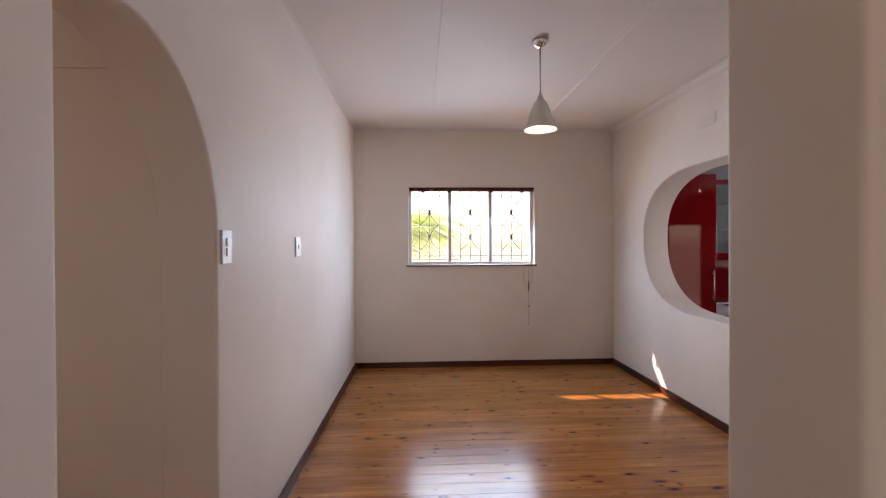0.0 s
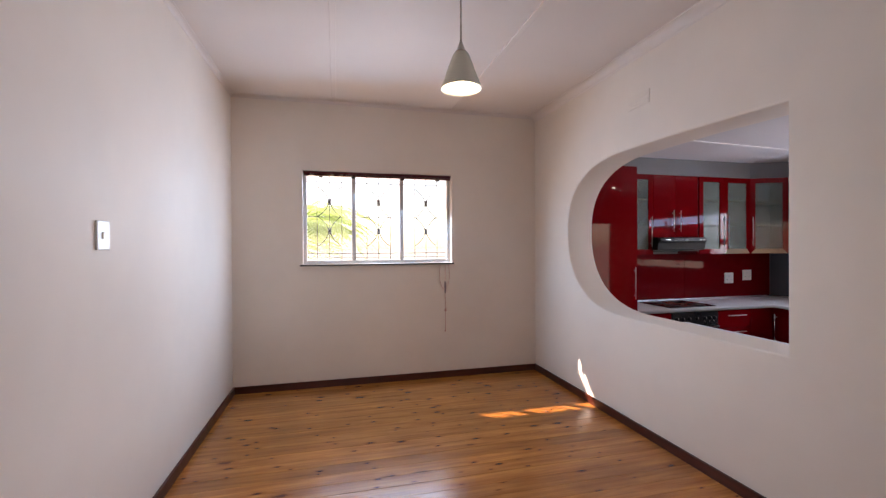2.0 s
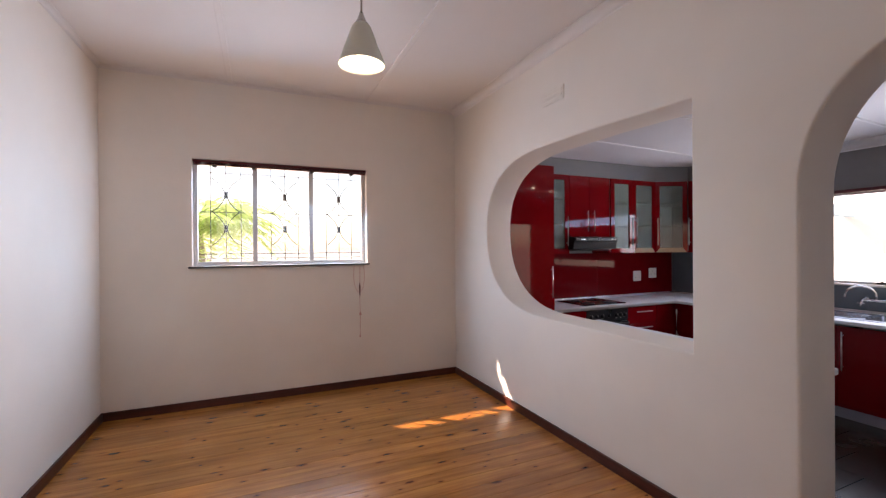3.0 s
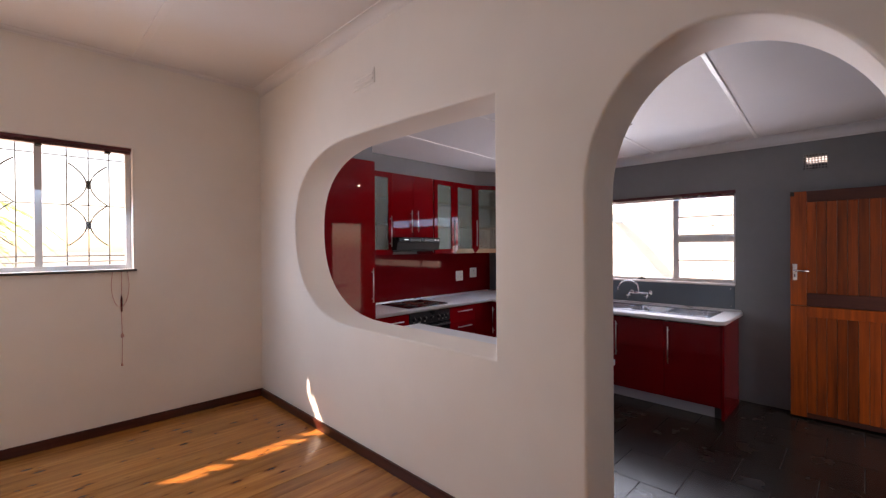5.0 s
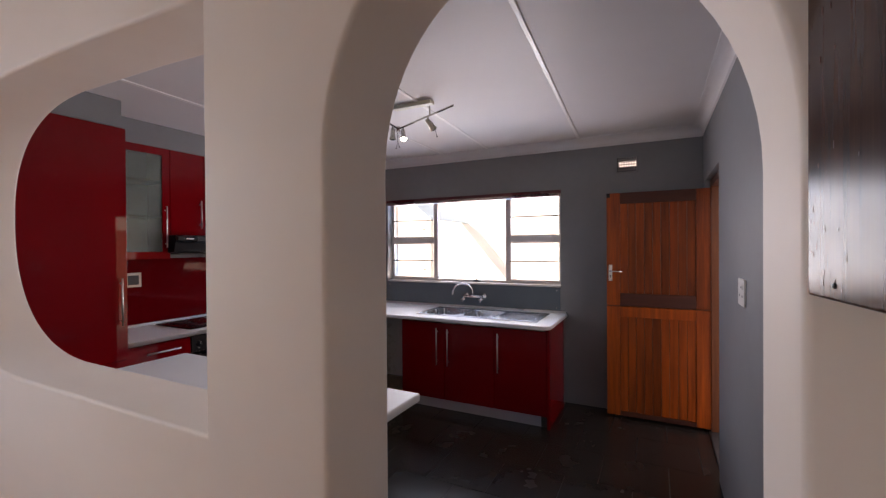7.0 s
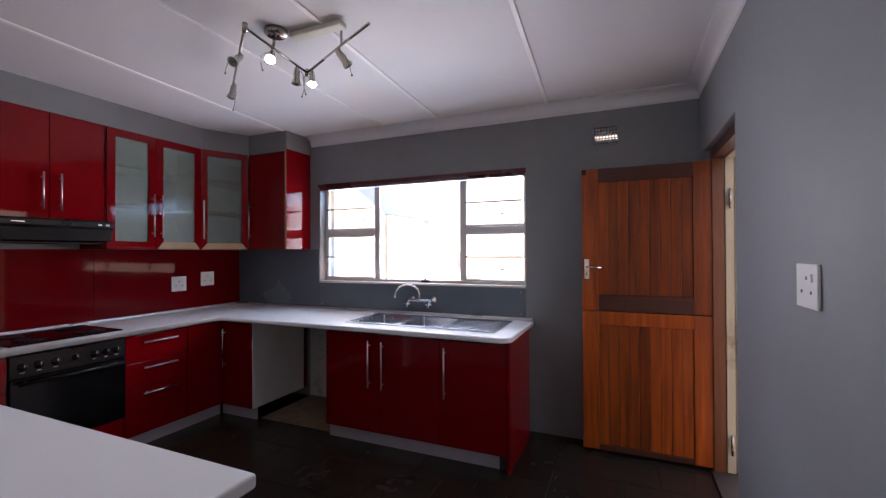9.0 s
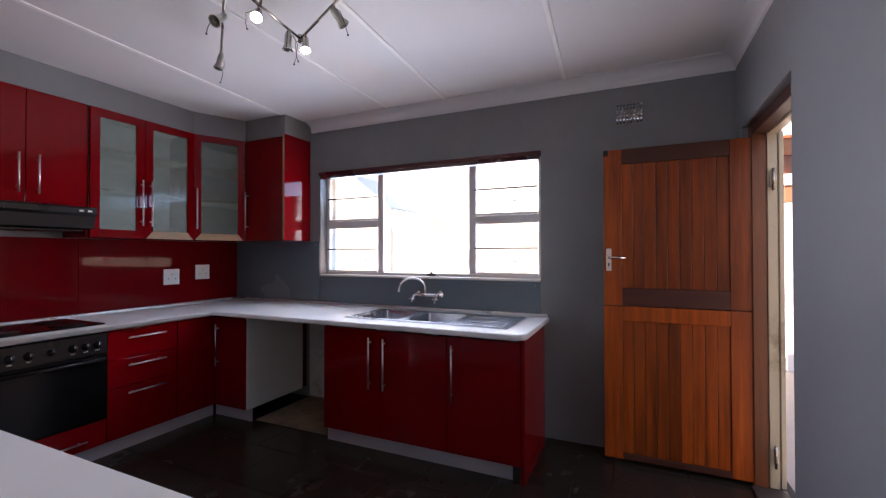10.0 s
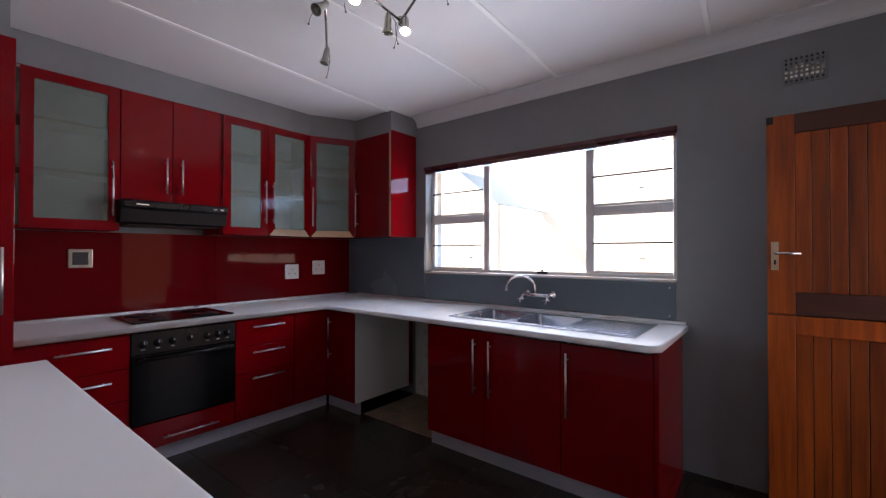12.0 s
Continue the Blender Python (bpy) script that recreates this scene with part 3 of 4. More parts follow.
def pendant():
    x, y = 0.93, 2.773
    p = thing("pendant_lamp", (x, y, 2.27), "white enamel cone pendant lamp on a thin cord, switched on", "pendant lamp")
    part("ceiling_rose", turned([(0.0, 0.0), (0.02, 0.0), (0.045, 0.014), (0.056, 0.034), (0.056, 0.045), (0.0, 0.045)], x, y, DH - 0.046), CHROME, p, "chrome ceiling rose")
    part("cord", tube([(x, y, 2.50), (x, y, DH - 0.04)], 0.005, 8), NICKEL, p)
    part("cap", turned([(0.0, 0.06), (0.008, 0.06), (0.012, 0.045), (0.026, 0.01), (0.034, 0.0), (0.0, 0.0)], x, y, 2.475), NICKEL, p, "grey metal cap")
    out = [(0.034, 0.20), (0.045, 0.185), (0.062, 0.14), (0.080, 0.09), (0.098, 0.045), (0.110, 0.012), (0.113, 0.0)]
    inner = [(r - 0.004, h) for r, h in reversed(out)]
    part("shade", turned(out + inner, x, y, 2.277, 40), SHADE, p, "white enamel shade")
    part("bulb", turned([(0.0, 0.0), (0.022, 0.006), (0.030, 0.026), (0.026, 0.05), (0.014, 0.075), (0.013, 0.11), (0.0, 0.11)], x, y, 2.315, 20), BULB, p, "lit bulb")
    return p


pendant()


def switch_plate(name, x, y, z, w, h, facing, label, rockers=1, socket=False):
    """A wall plate on a wall that faces +x, -x, +y or -y."""
    turn = {"+x": 0, "+y": 90, "-x": 180, "-y": 270}[facing]
    m = pose(x, y, z, 0, 0, turn)
    at = thing(name, (x, y, z - h / 2), label, "wall socket" if socket else "light switch")
    part("plate", block(0.0005, 0.010, -w / 2, w / 2, -h / 2, h / 2, 0.003, m), PLASTIC, at)
    if socket:
        part("rocker", block(0.009, 0.014, w * 0.16, w * 0.30, h * 0.10, h * 0.28, 0.002, m), PLASTIC, at)
        for dy, dz in ((-0.02, -0.012), (0.02, -0.012), (0.0, 0.016)):
            part("socket_hole", block(0.0095, 0.0115, dy * w / 0.09 - 0.005, dy * w / 0.09 + 0.005, dz * h / 0.09 - 0.005, dz * h / 0.09 + 0.005, 0.001, m), DARKPLASTIC, at)
    else:
        for k in range(rockers):
            dz = (k - (rockers - 1) / 2) * h * 0.3
            part("rocker", block(0.009, 0.016, -w * 0.14, w * 0.14, dz - h * 0.12, dz + h * 0.12, 0.002, m), PLASTIC, at)
    return at


switch_plate("light_switch", DW, 1.655, 1.475, 0.085, 0.14, "+x", "white plastic double light switch beside the arch", 2)
switch_plate("light_switch", DW, 2.66, 1.475, 0.10, 0.125, "+x", "white plastic dimmer switch on the white wall")


def old_vent():
    v = thing("wall_vent", (DE - 0.004, 3.27, 2.46), "painted-over plaster air vent high on the wall", "air vent")
    part("plate", block(DE - 0.006, DE + 0.004, 3.16, 3.40, 2.46, 2.56, 0.003), WALL, v)
    for k in range(2):
        part("louvre", block(DE - 0.010, DE - 0.004, 3.175, 3.385, 2.482 + k * 0.036, 2.502 + k * 0.036, 0.003), WALL, v)


old_vent()


def shutter_leaf():
    """A dark wooden leaf hinged on the wall beside the arch, standing open at right angles to it."""
    d = thing("wooden_shutter", (2.44, 0.80, 1.335), "dark varnished wooden shutter standing open, scuffed at its corner", "shutter")
    m = pose(2.452, 0.795, 1.335, 0, 0, 185.0)
    part("leaf", block(0.0, 0.56, -0.03, 0.0, 0.0, 1.15, 0.004, m, 3), DARKWOOD, d)
    for z in (0.53, 1.0):
        part("hinge", turned([(0.0, -0.022), (0.008, -0.02), (0.008, 0.02), (0.0, 0.022)], 2.452, 0.832, 1.335 + z, 12), SILL, d, "brown metal hinge knuckle")
    part("wall_batten", block(DE - 0.018, DE - 0.001, 0.775, 0.81, 1.335, 2.485, 0.003), DARKWOOD, d)
    for k, x in enumerate((0.08, 0.22, 0.38)):
        part("screw", turned([(0.0, 0), (0.004, 0), (0.003, 0.002), (0.0, 0.002)], *(m @ Vector((x, -0.03, 0.02))), 10, pose(0, 0, 0, -90, 0, 5)), IRON, d)
    rng = random.Random(5)
    for k in range(26):
        u, v = abs(rng.gauss(0, 0.06)), abs(rng.gauss(0, 0.16))
        w, h = rng.uniform(0.001, 0.003), rng.uniform(0.002, 0.010)
        part("scuff", block(0.006 + u, 0.006 + u + w, -0.0306, -0.0301, 0.008 + v, 0.008 + v + h, 0, m), SKIRT, d)


shutter_leaf()

# ---------- kitchen things ----------
CT = 0.715  # worktop height


def bar_handle(parent, p0, p1, out, r=0.006):
    """A thin steel bar on two feet; out is the way it stands off the door."""
    a, b, o = Vector(p0), Vector(p1), Vector(out)
    d = (b - a).normalized()
    bm = tube([a + o * 0.03, b + o * 0.03], r, 10)
    for q in (a + d * 0.035, b - d * 0.035):
        tube([q, q + o * 0.03], r * 0.8, 8, True, bm)
    return part("handle", bm, STEEL, parent, "brushed steel bar handle")


def front(parent, name, p0, p1, z0, z1, out, material=RED, t=0.018, glass_pane=False, rail=0.06, peeled=False, label=""):
    """A door or drawer front from p0 to p1 in plan, standing out of the carcass."""
    a, b = Vector((*p0, 0)), Vector((*p1, 0))
    d, o = (b - a).normalized(), Vector((*out, 0))
    m = Matrix(((d.x, o.x, 0, a.x), (d.y, o.y, 0, a.y), (0, 0, 1, 0), (0, 0, 0, 1)))
    w, g = (b - a).length, 0.0018
    if not glass_pane:
        return part(name, block(g, w - g, 0.0, t, z0 + g, z1 - g, 0.0025, m), material, parent, label)
    bm = bmesh.new()
    for bx in ((g, rail, z0 + g, z1 - g), (w - rail, w - g, z0 + g, z1 - g), (rail, w - rail, z1 - rail, z1 - g)):
        slab(bm, bx[0], bx[1], 0, t, bx[2], bx[3], m)
    if not peeled:
        slab(bm, rail, w - rail, 0, t, z0 + g, z0 + rail, m)
    door = part(name, bm, material, parent, label)
    if peeled:
        bm = bmesh.new()
        prof = [(0.012, z0 + g), (w - 0.012, z0 + g), (w - rail, z0 + rail), (rail, z0 + rail)]
        lo = [bm.verts.new(m @ Vector((x, 0.0, z))) for x, z in prof]
        hi = [bm.verts.new(m @ Vector((x, t + 0.001, z))) for x, z in prof]
        bm.faces.new(lo), bm.faces.new(hi)
        for k in range(4):
            bm.faces.new((lo[k], lo[(k + 1) % 4], hi[(k + 1) % 4], hi[k]))
        bmesh.ops.recalc_face_normals(bm, faces=bm.faces[:])
        part("bottom_rail", bm, BEIGE, door, "bare fibreboard rail where the red foil has peeled")
    part("glass_panel", block(rail - 0.004, w - rail + 0.004, t * 0.3, t * 0.6, z0 + rail - 0.004, z1 - rail + 0.004, 0, m), FROST, door, "frosted glass panel")
    return door


UF, UZ0, UZ1, UB = 4.79, 1.315, 2.262, KN - 0.002
SHELVES = (1.665, 1.97)


def wall_cabinet(x0, x1, z0, doors, label):
    c = thing("wall_cabinet", ((x0 + x1) / 2, KN - 0.16, z0), label, "kitchen cabinet", "red wall cabinets")
    if doors[0][2]:
        for a, b in ((x0 + 0.001, x0 + 0.018), (x1 - 0.018, x1 - 0.001)):
            part("side_panel", block(a, b, UF + 0.019, UB, z0, UZ1, 0.001), RED, c)
        part("bottom_panel", block(x0 + 0.0185, x1 - 0.0185, UF + 0.019, UB, z0, z0 + 0.017, 0.001), RED, c)
        part("top_panel", block(x0 + 0.0185, x1 - 0.0185, UF + 0.019, UB, UZ1 - 0.017, UZ1, 0.001), MELAMINE, c)
        part("back_panel", block(x0 + 0.0185, x1 - 0.0185, UB - 0.007, UB, z0 + 0.0175, UZ1 - 0.0175, 0), MELAMINE, c, "white melamine back")
        for z in SHELVES:
            part("shelf", block(x0 + 0.0185, x1 - 0.0185, UF + 0.03, UB - 0.008, z, z + 0.017, 0.001), BEIGE, c, "shelf with a bare fibreboard edge")
    else:
        part("body", block(x0 + 0.001, x1 - 0.001, UF + 0.019, UB, z0, UZ1, 0.001), RED, c)
    for (a, b, gl, peel, hx, hz0, hz1) in doors:
        d = front(c, "door", (a, UF + 0.018), (b, UF + 0.018), z0, UZ1, (0, -1), glass_pane=gl, rail=0.062, peeled=peel)
        bar_handle(d, (hx, UF, hz0), (hx, UF, hz1), (0, -1, 0))
    return c


wall_cabinet(3.375, 3.897, UZ0, [(3.42, 3.897, True, False, 3.855, 1.41, 1.765)], "red wall cabinet with a frosted glass door")
wall_cabinet(3.899, 4.540, 1.520, [(3.899, 4.208, False, False, 4.165, 1.585, 1.84), (4.208, 4.540, False, False, 4.265, 1.585, 1.84)], "gloss red double cabinet above the cooker hood")
wall_cabinet(4.542, 5.350, UZ0, [(4.56, 4.935, True, False, 4.905, 1.415, 1.775), (4.935, 5.350, True, True, 4.975, 1.415, 1.775)], "red wall cabinet with two frosted glass doors")


def corner_cabinet():
    c = thing("corner_wall_cabinet", (5.75, 4.86, UZ0), "red diagonal corner wall cabinet with a frosted glass door", "kitchen cabinet", "red wall cabinets")
    loop = [(5.352, UF + 0.02), (5.735, 4.615), (6.066, 4.60), (6.066, UB), (5.352, UB)]

    def level(z0, z1, inset=0.0):
        bm = bmesh.new()
        pts = [(x, y + (inset if k < 3 else 0)) for k, (x, y) in enumerate(loop)]
        a = [bm.verts.new((x, y, z0)) for x, y in pts]
        b = [bm.verts.new((x, y, z1)) for x, y in pts]
        bm.faces.new(a), bm.faces.new(b)
        for k in range(5):
            bm.faces.new((a[k], a[(k + 1) % 5], b[(k + 1) % 5], b[k]))
        bmesh.ops.recalc_face_normals(bm, faces=bm.faces[:])
        return bm

    part("bottom_panel", level(UZ0, UZ0 + 0.017), RED, c)
    part("top_panel", level(UZ1 - 0.017, UZ1), MELAMINE, c)
    for z in SHELVES:
        part("shelf", level(z, z + 0.017, 0.03), BEIGE, c, "shelf with a bare fibreboard edge")
    part("back_panel", block(5.353, 6.066, UB - 0.0005, UB + 0.0015, UZ0 + 0.0175, UZ1 - 0.0175, 0), MELAMINE, c, "white melamine back")
    d = Vector((5.735 - 5.352, 4.60 - 4.795, 0)).normalized()
    out = (d.y, -d.x)
    door = front(c, "door", (5.352, 4.808), (5.728, 4.616), UZ0, UZ1, out, glass_pane=True, rail=0.06, peeled=True)
    q = Vector((5.375, 4.795, 0)) + Vector((*out, 0)) * 0.012
    bar_handle(door, (q.x, q.y, 1.415), (q.x, q.y, 1.775), (*out, 0))


corner_cabinet()


def end_cabinet():
    c = thing("wall_cabinet", (5.9, 4.35, UZ0), "gloss red wall cabinet beside the sink window", "kitchen cabinet", "red wall cabinets")
    part("body", block(5.745, 6.066, 4.135, 4.598, UZ0, UZ1, 0.001), RED, c)
    part("end_panel", block(5.727, 6.066, 4.113, 4.134, UZ0, UZ1 + 0.02, 0.002), RED, c)
    part("edge_strip", block(5.7262, 5.7275, 4.114, 4.133, UZ0 + 0.002, UZ1 + 0.018, 0), BEIGE, c, "bare fibreboard edge where the foil has worn off")
    d = front(c, "door", (5.745, 4.597), (5.745, 4.135), UZ0, UZ1, (-1, 0))
    bar_handle(d, (5.727, 4.565, 1.415), (5.727, 4.565, 1.775), (-1, 0, 0))


end_cabinet()


def tall_unit():
    c = thing("tall_cabinet", (3.06, 4.75, KF), "tall gloss red larder cabinet with a steel handle", "kitchen cabinet")
    part("body", block(2.745, 3.368, 4.423, UB, KF + 0.1, 2.262, 0.001), RED, c)
    part("plinth", block(2.745, 3.36, 4.47, UB, KF, KF + 0.1, 0.002), KICK, c)
    d = front(c, "door", (2.745, 4.422), (3.368, 4.422), KF + 0.8, 2.262, (0, -1))
    bar_handle(d, (3.32, 4.403, 0.86), (3.32, 4.403, 1.195), (0, -1, 0))
    e = front(c, "door", (2.745, 4.422), (3.368, 4.422), KF + 0.1, KF + 0.8, (0, -1))
    bar_handle(e, (2.95, 4.403, KF + 0.72), (3.25, 4.403, KF + 0.72), (0, -1, 0))


tall_unit()

NF = 4.50   # face of the cooker run
EF = 5.335  # face of the sink run
BZ = -0.085


def base_carcass(name, x0, x1, y0, y1, label, group):
    c = thing(name, ((x0 + x1) / 2, (y0 + y1) / 2, KF), label, "kitchen cabinet", group)
    return c


c = base_carcass("base_cabinet", 3.37, 3.885, NF, UB, "gloss red three-drawer base cabinet between larder and oven", "red base cabinets")
part("body", block(3.371, 3.884, NF + 0.019, UB, BZ, 0.676, 0.001), RED, c)
part("plinth", block(3.371, 3.884, NF + 0.05, NF + 0.066, KF, BZ - 0.001, 0.001), KICK, c, "grey plinth")
for z0, z1 in ((0.455, 0.660), (0.262, 0.455), (BZ, 0.262)):
    d = front(c, "drawer_front", (3.372, NF + 0.018), (3.884, NF + 0.018), z0, z1, (0, -1))
    bar_handle(d, (3.53, NF, z1 - 0.065), (3.785, NF, z1 - 0.065), (0, -1, 0))

c = base_carcass("base_cabinet", 4.53, 5.01, NF, UB, "gloss red three-drawer base cabinet beside the oven", "red base cabinets")
part("body", block(4.526, 5.009, NF + 0.019, UB, BZ, 0.676, 0.001), RED, c)
part("plinth", block(4.526, 5.36, NF + 0.05, NF + 0.066, KF, BZ - 0.001, 0.001), KICK, c, "grey plinth")
for z0, z1, hz in ((0.46, 0.660, 0.607), (0.265, 0.46, 0.415), (BZ, 0.265, 0.222)):
    d = front(c, "drawer_front", (4.527, NF + 0.018), (5.008, NF + 0.018), z0, z1, (0, -1))
    bar_handle(d, (4.645, NF, hz), (4.905, NF, hz), (0, -1, 0))

c = base_carcass("corner_base_cabinet", 5.01, 6.05, 4.12, UB, "gloss red corner base cabinet with a white side panel", "red base cabinets")
part("body", block(EF + 0.019, 6.05, 4.146, UB, BZ, 0.676, 0.001), RED, c)
part("body_return", block(5.011, EF + 0.019, NF + 0.019, UB, BZ, 0.676, 0.001), RED, c)
part("side_panel", block(EF + 0.004, 5.98, 4.128, 4.145, BZ + 0.0, 0.676, 0.001), MELAMINE, c, "white melamine side panel")
part("plinth", block(EF + 0.05, EF + 0.066, 4.13, NF + 0.05, KF, BZ - 0.001, 0.001), KICK, c, "grey plinth")
d = front(c, "door", (5.011, NF + 0.018), (EF - 0.002, NF + 0.018), BZ, 0.660, (0, -1))
d = front(c, "door", (EF + 0.018, NF - 0.001), (EF + 0.018, 4.130), BZ, 0.660, (-1, 0))
bar_handle(d, (EF, 4.455, 0.25), (EF, 4.455, 0.60), (-1, 0, 0))


def screw_head(x, y, z, parent):
    part("screw", turned([(0.0, 0.0), (0.006, 0.0), (0.005, 0.003), (0.0, 0.004)], x, y, z, 10, pose(0, 0, 0, 0, -90, 0)), CHROME, parent)


def sink_cabinet():
    c = base_carcass("sink_cabinet", EF, 6.05, 1.85, 3.34, "gloss red three-door base cabinet under the sink", "red base cabinets")
    part("body", block(EF + 0.019, 6.05, 1.862, 3.334, BZ, 0.50, 0.001), RED, c)
    part("side_panel", block(EF + 0.019, 6.05, 1.862, 1.862 + 0.02, 0.501, 0.676, 0.001), RED, c)
    part("side_panel", block(EF + 0.019, 6.05, 3.334 - 0.02, 3.334, 0.501, 0.676, 0.001), RED, c)
    part("end_panel", block(EF - 0.004, 5.95, 1.838, 1.861, KF + 0.002, 0.676, 0.002), RED, c)
    part("plinth", block(EF + 0.045, EF + 0.061, 1.925, 3.334, KF, BZ - 0.001, 0.001), KICK, c, "grey plinth")
    part("plinth_end", block(EF + 0.043, EF + 0.061, 1.862, 1.924, KF, BZ - 0.001, 0.001), NEAR_BLACK, c, "dark end piece of the plinth")
    for y0, y1, hy in ((2.853, 3.335, 2.925), (2.345, 2.853, 2.808), (1.862, 2.345, 2.302)):
        d = front(c, "door", (EF + 0.018, y1), (EF + 0.018, y0), BZ, 0.660, (-1, 0))
        bar_handle(d, (EF, hy, 0.255), (EF, hy, 0.61), (-1, 0, 0))


sink_cabinet()
solo("bare_plaster_patch", block(KE - 0.004, KE - 0.0005, 3.345, 4.12, KF + 0.01, 0.655, 0.001), RAW, "unpainted stained plaster in the gap under the worktop", "plaster")
solo("bare_screed_patch", block(5.42, KE - 0.006, 3.345, 4.12, KF + 0.0005, KF + 0.006, 0.003), SCREED, "dusty bare screed in the appliance gap", "screed")
pipe = thing("waste_pipe", (6.02, 3.72, KF), "short grey waste pipe in the appliance gap", "pipe")
part("pipe", tube([(6.02, 3.72, KF + 0.006), (6.02, 3.72, 0.05), (6.02, 3.70, 0.08), (6.05, 3.68, 0.09)], 0.02, 12), MELAMINE, pipe)
part("collar", turned([(0.0, 0.0), (0.03, 0.0), (0.03, 0.03), (0.0, 0.03)], 6.02, 3.72, 0.0, 16), KICK, pipe)


def worktop():
    """One L-shaped worktop with a rounded nose and a cut-off corner, open over the sink bowls."""
    w = thing("worktop", (5.6, 3.2, 0.677), "white laminate L-shaped worktop with a metal back trim", "worktop")
    zt, zb, nx, ny = CT, 0.677, EF - 0.055, NF - 0.05
    loop = [(3.372, ny), (nx, ny), (nx, 1.868), (nx + 0.05, 1.822), (6.064, 1.822), (6.064, UB), (3.372, UB)]
    hole = [(5.46, 2.38), (5.46, 3.16), (5.90, 3.16), (5.90, 2.38)]
    cu = bpy.data.curves.new("tmp", "CURVE")
    cu.dimensions, cu.fill_mode, cu.extrude, cu.bevel_depth, cu.offset, cu.bevel_resolution = "2D", "BOTH", (zt - zb) / 2 - 0.010, 0.010, -0.010, 3
    for lp in (loop, hole):
        sp = cu.splines.new("POLY")
        sp.points.add(len(lp) - 1)
        sp.use_cyclic_u = True
        for p, (u, v) in zip(sp.points, lp):
            p.co = (u, v, 0, 1)
    tmp = new("tmp", cu)
    me = bpy.data.meshes.new_from_object(tmp.evaluated_get(bpy.context.evaluated_depsgraph_get()))
    bpy.data.objects.remove(tmp)
    bm = bmesh.new()
    bm.from_mesh(me)
    bmesh.ops.remove_doubles(bm, verts=bm.verts[:], dist=1e-5)
    bmesh.ops.recalc_face_normals(bm, faces=bm.faces[:])
    bm.transform(Matrix.Translation((0, 0, (zt + zb) / 2)))
    part("top", bm, WHITE_TOP, w)
    part("back_trim", block(3.372, 6.05, UB - 0.022, UB - 0.001, zt + 0.0005, zt + 0.022, 0.006), STEEL, w, "metal upstand trim along the wall")
    part("back_trim", block(6.043, 6.064, 1.832, UB - 0.024, zt + 0.0005, zt + 0.022, 0.006), STEEL, w, "metal upstand trim along the wall")


worktop()

# Splashbacks.
red_glass = thing("splashback", (4.7, KN - 0.001, CT + 0.024), "glossy dark red glass splashback behind the hob", "splashback")
for a, b in ((3.372, 4.637), (4.637 + 0.002, 6.055)):
    part("glass_panel", block(a, b, KN - 0.009, KN - 0.001, CT + 0.024, 1.313, 0.001), SPLASH, red_glass)
blue_glass = thing("splashback", (6.065, 2.94, CT + 0.024), "blue-grey glass splashback behind the sink", "splashback")
part("glass_panel", block(6.061, 6.069, 1.89, 3.998, CT + 0.024, 0.975, 0.001), BLUE_GREY, blue_glass)
for y in (1.925, 3.96):
    for z in (CT + 0.05, 0.945):
        screw_head(6.061, y, z, blue_glass)
corner_glass = thing("splashback", (6.065, 4.55, CT + 0.024), "blue-grey glass splashback in the corner", "splashback")
part("glass_panel", block(6.061, 6.069, 4.002, UB - 0.01, CT + 0.024, 1.312, 0.001), BLUE_GREY, corner_glass)
for y in (4.04, 5.06):
    for z in (CT + 0.05, 1.28):
        screw_head(6.061, y, z, corner_glass)


def hob():
    h = thing("hob", (4.2, 4.74, CT), "black ceramic hob with sealed plates", "hob")
    part("plate", block(3.90, 4.53, 4.53, 5.03, CT + 0.0005, CT + 0.010, 0.004), BLACK_GLASS, h)
    for x, y, r in ((4.05, 4.66, 0.075), (4.37, 4.65, 0.09), (4.05, 4.90, 0.09), (4.37, 4.90, 0.075)):
        part("hotplate", turned([(0.0, 0.0), (r, 0.0), (r, 0.004), (r - 0.008, 0.0065), (r * 0.35, 0.006), (r * 0.3, 0.004), (0.0, 0.004)], x, y, CT + 0.0102, 32), BLACK, h)
        part("rim", turned([(r + 0.002, 0.0), (r + 0.007, 0.0), (r + 0.006, 0.003), (r + 0.002, 0.003)], x, y, CT + 0.0102, 32), BLACK, h)


hob()


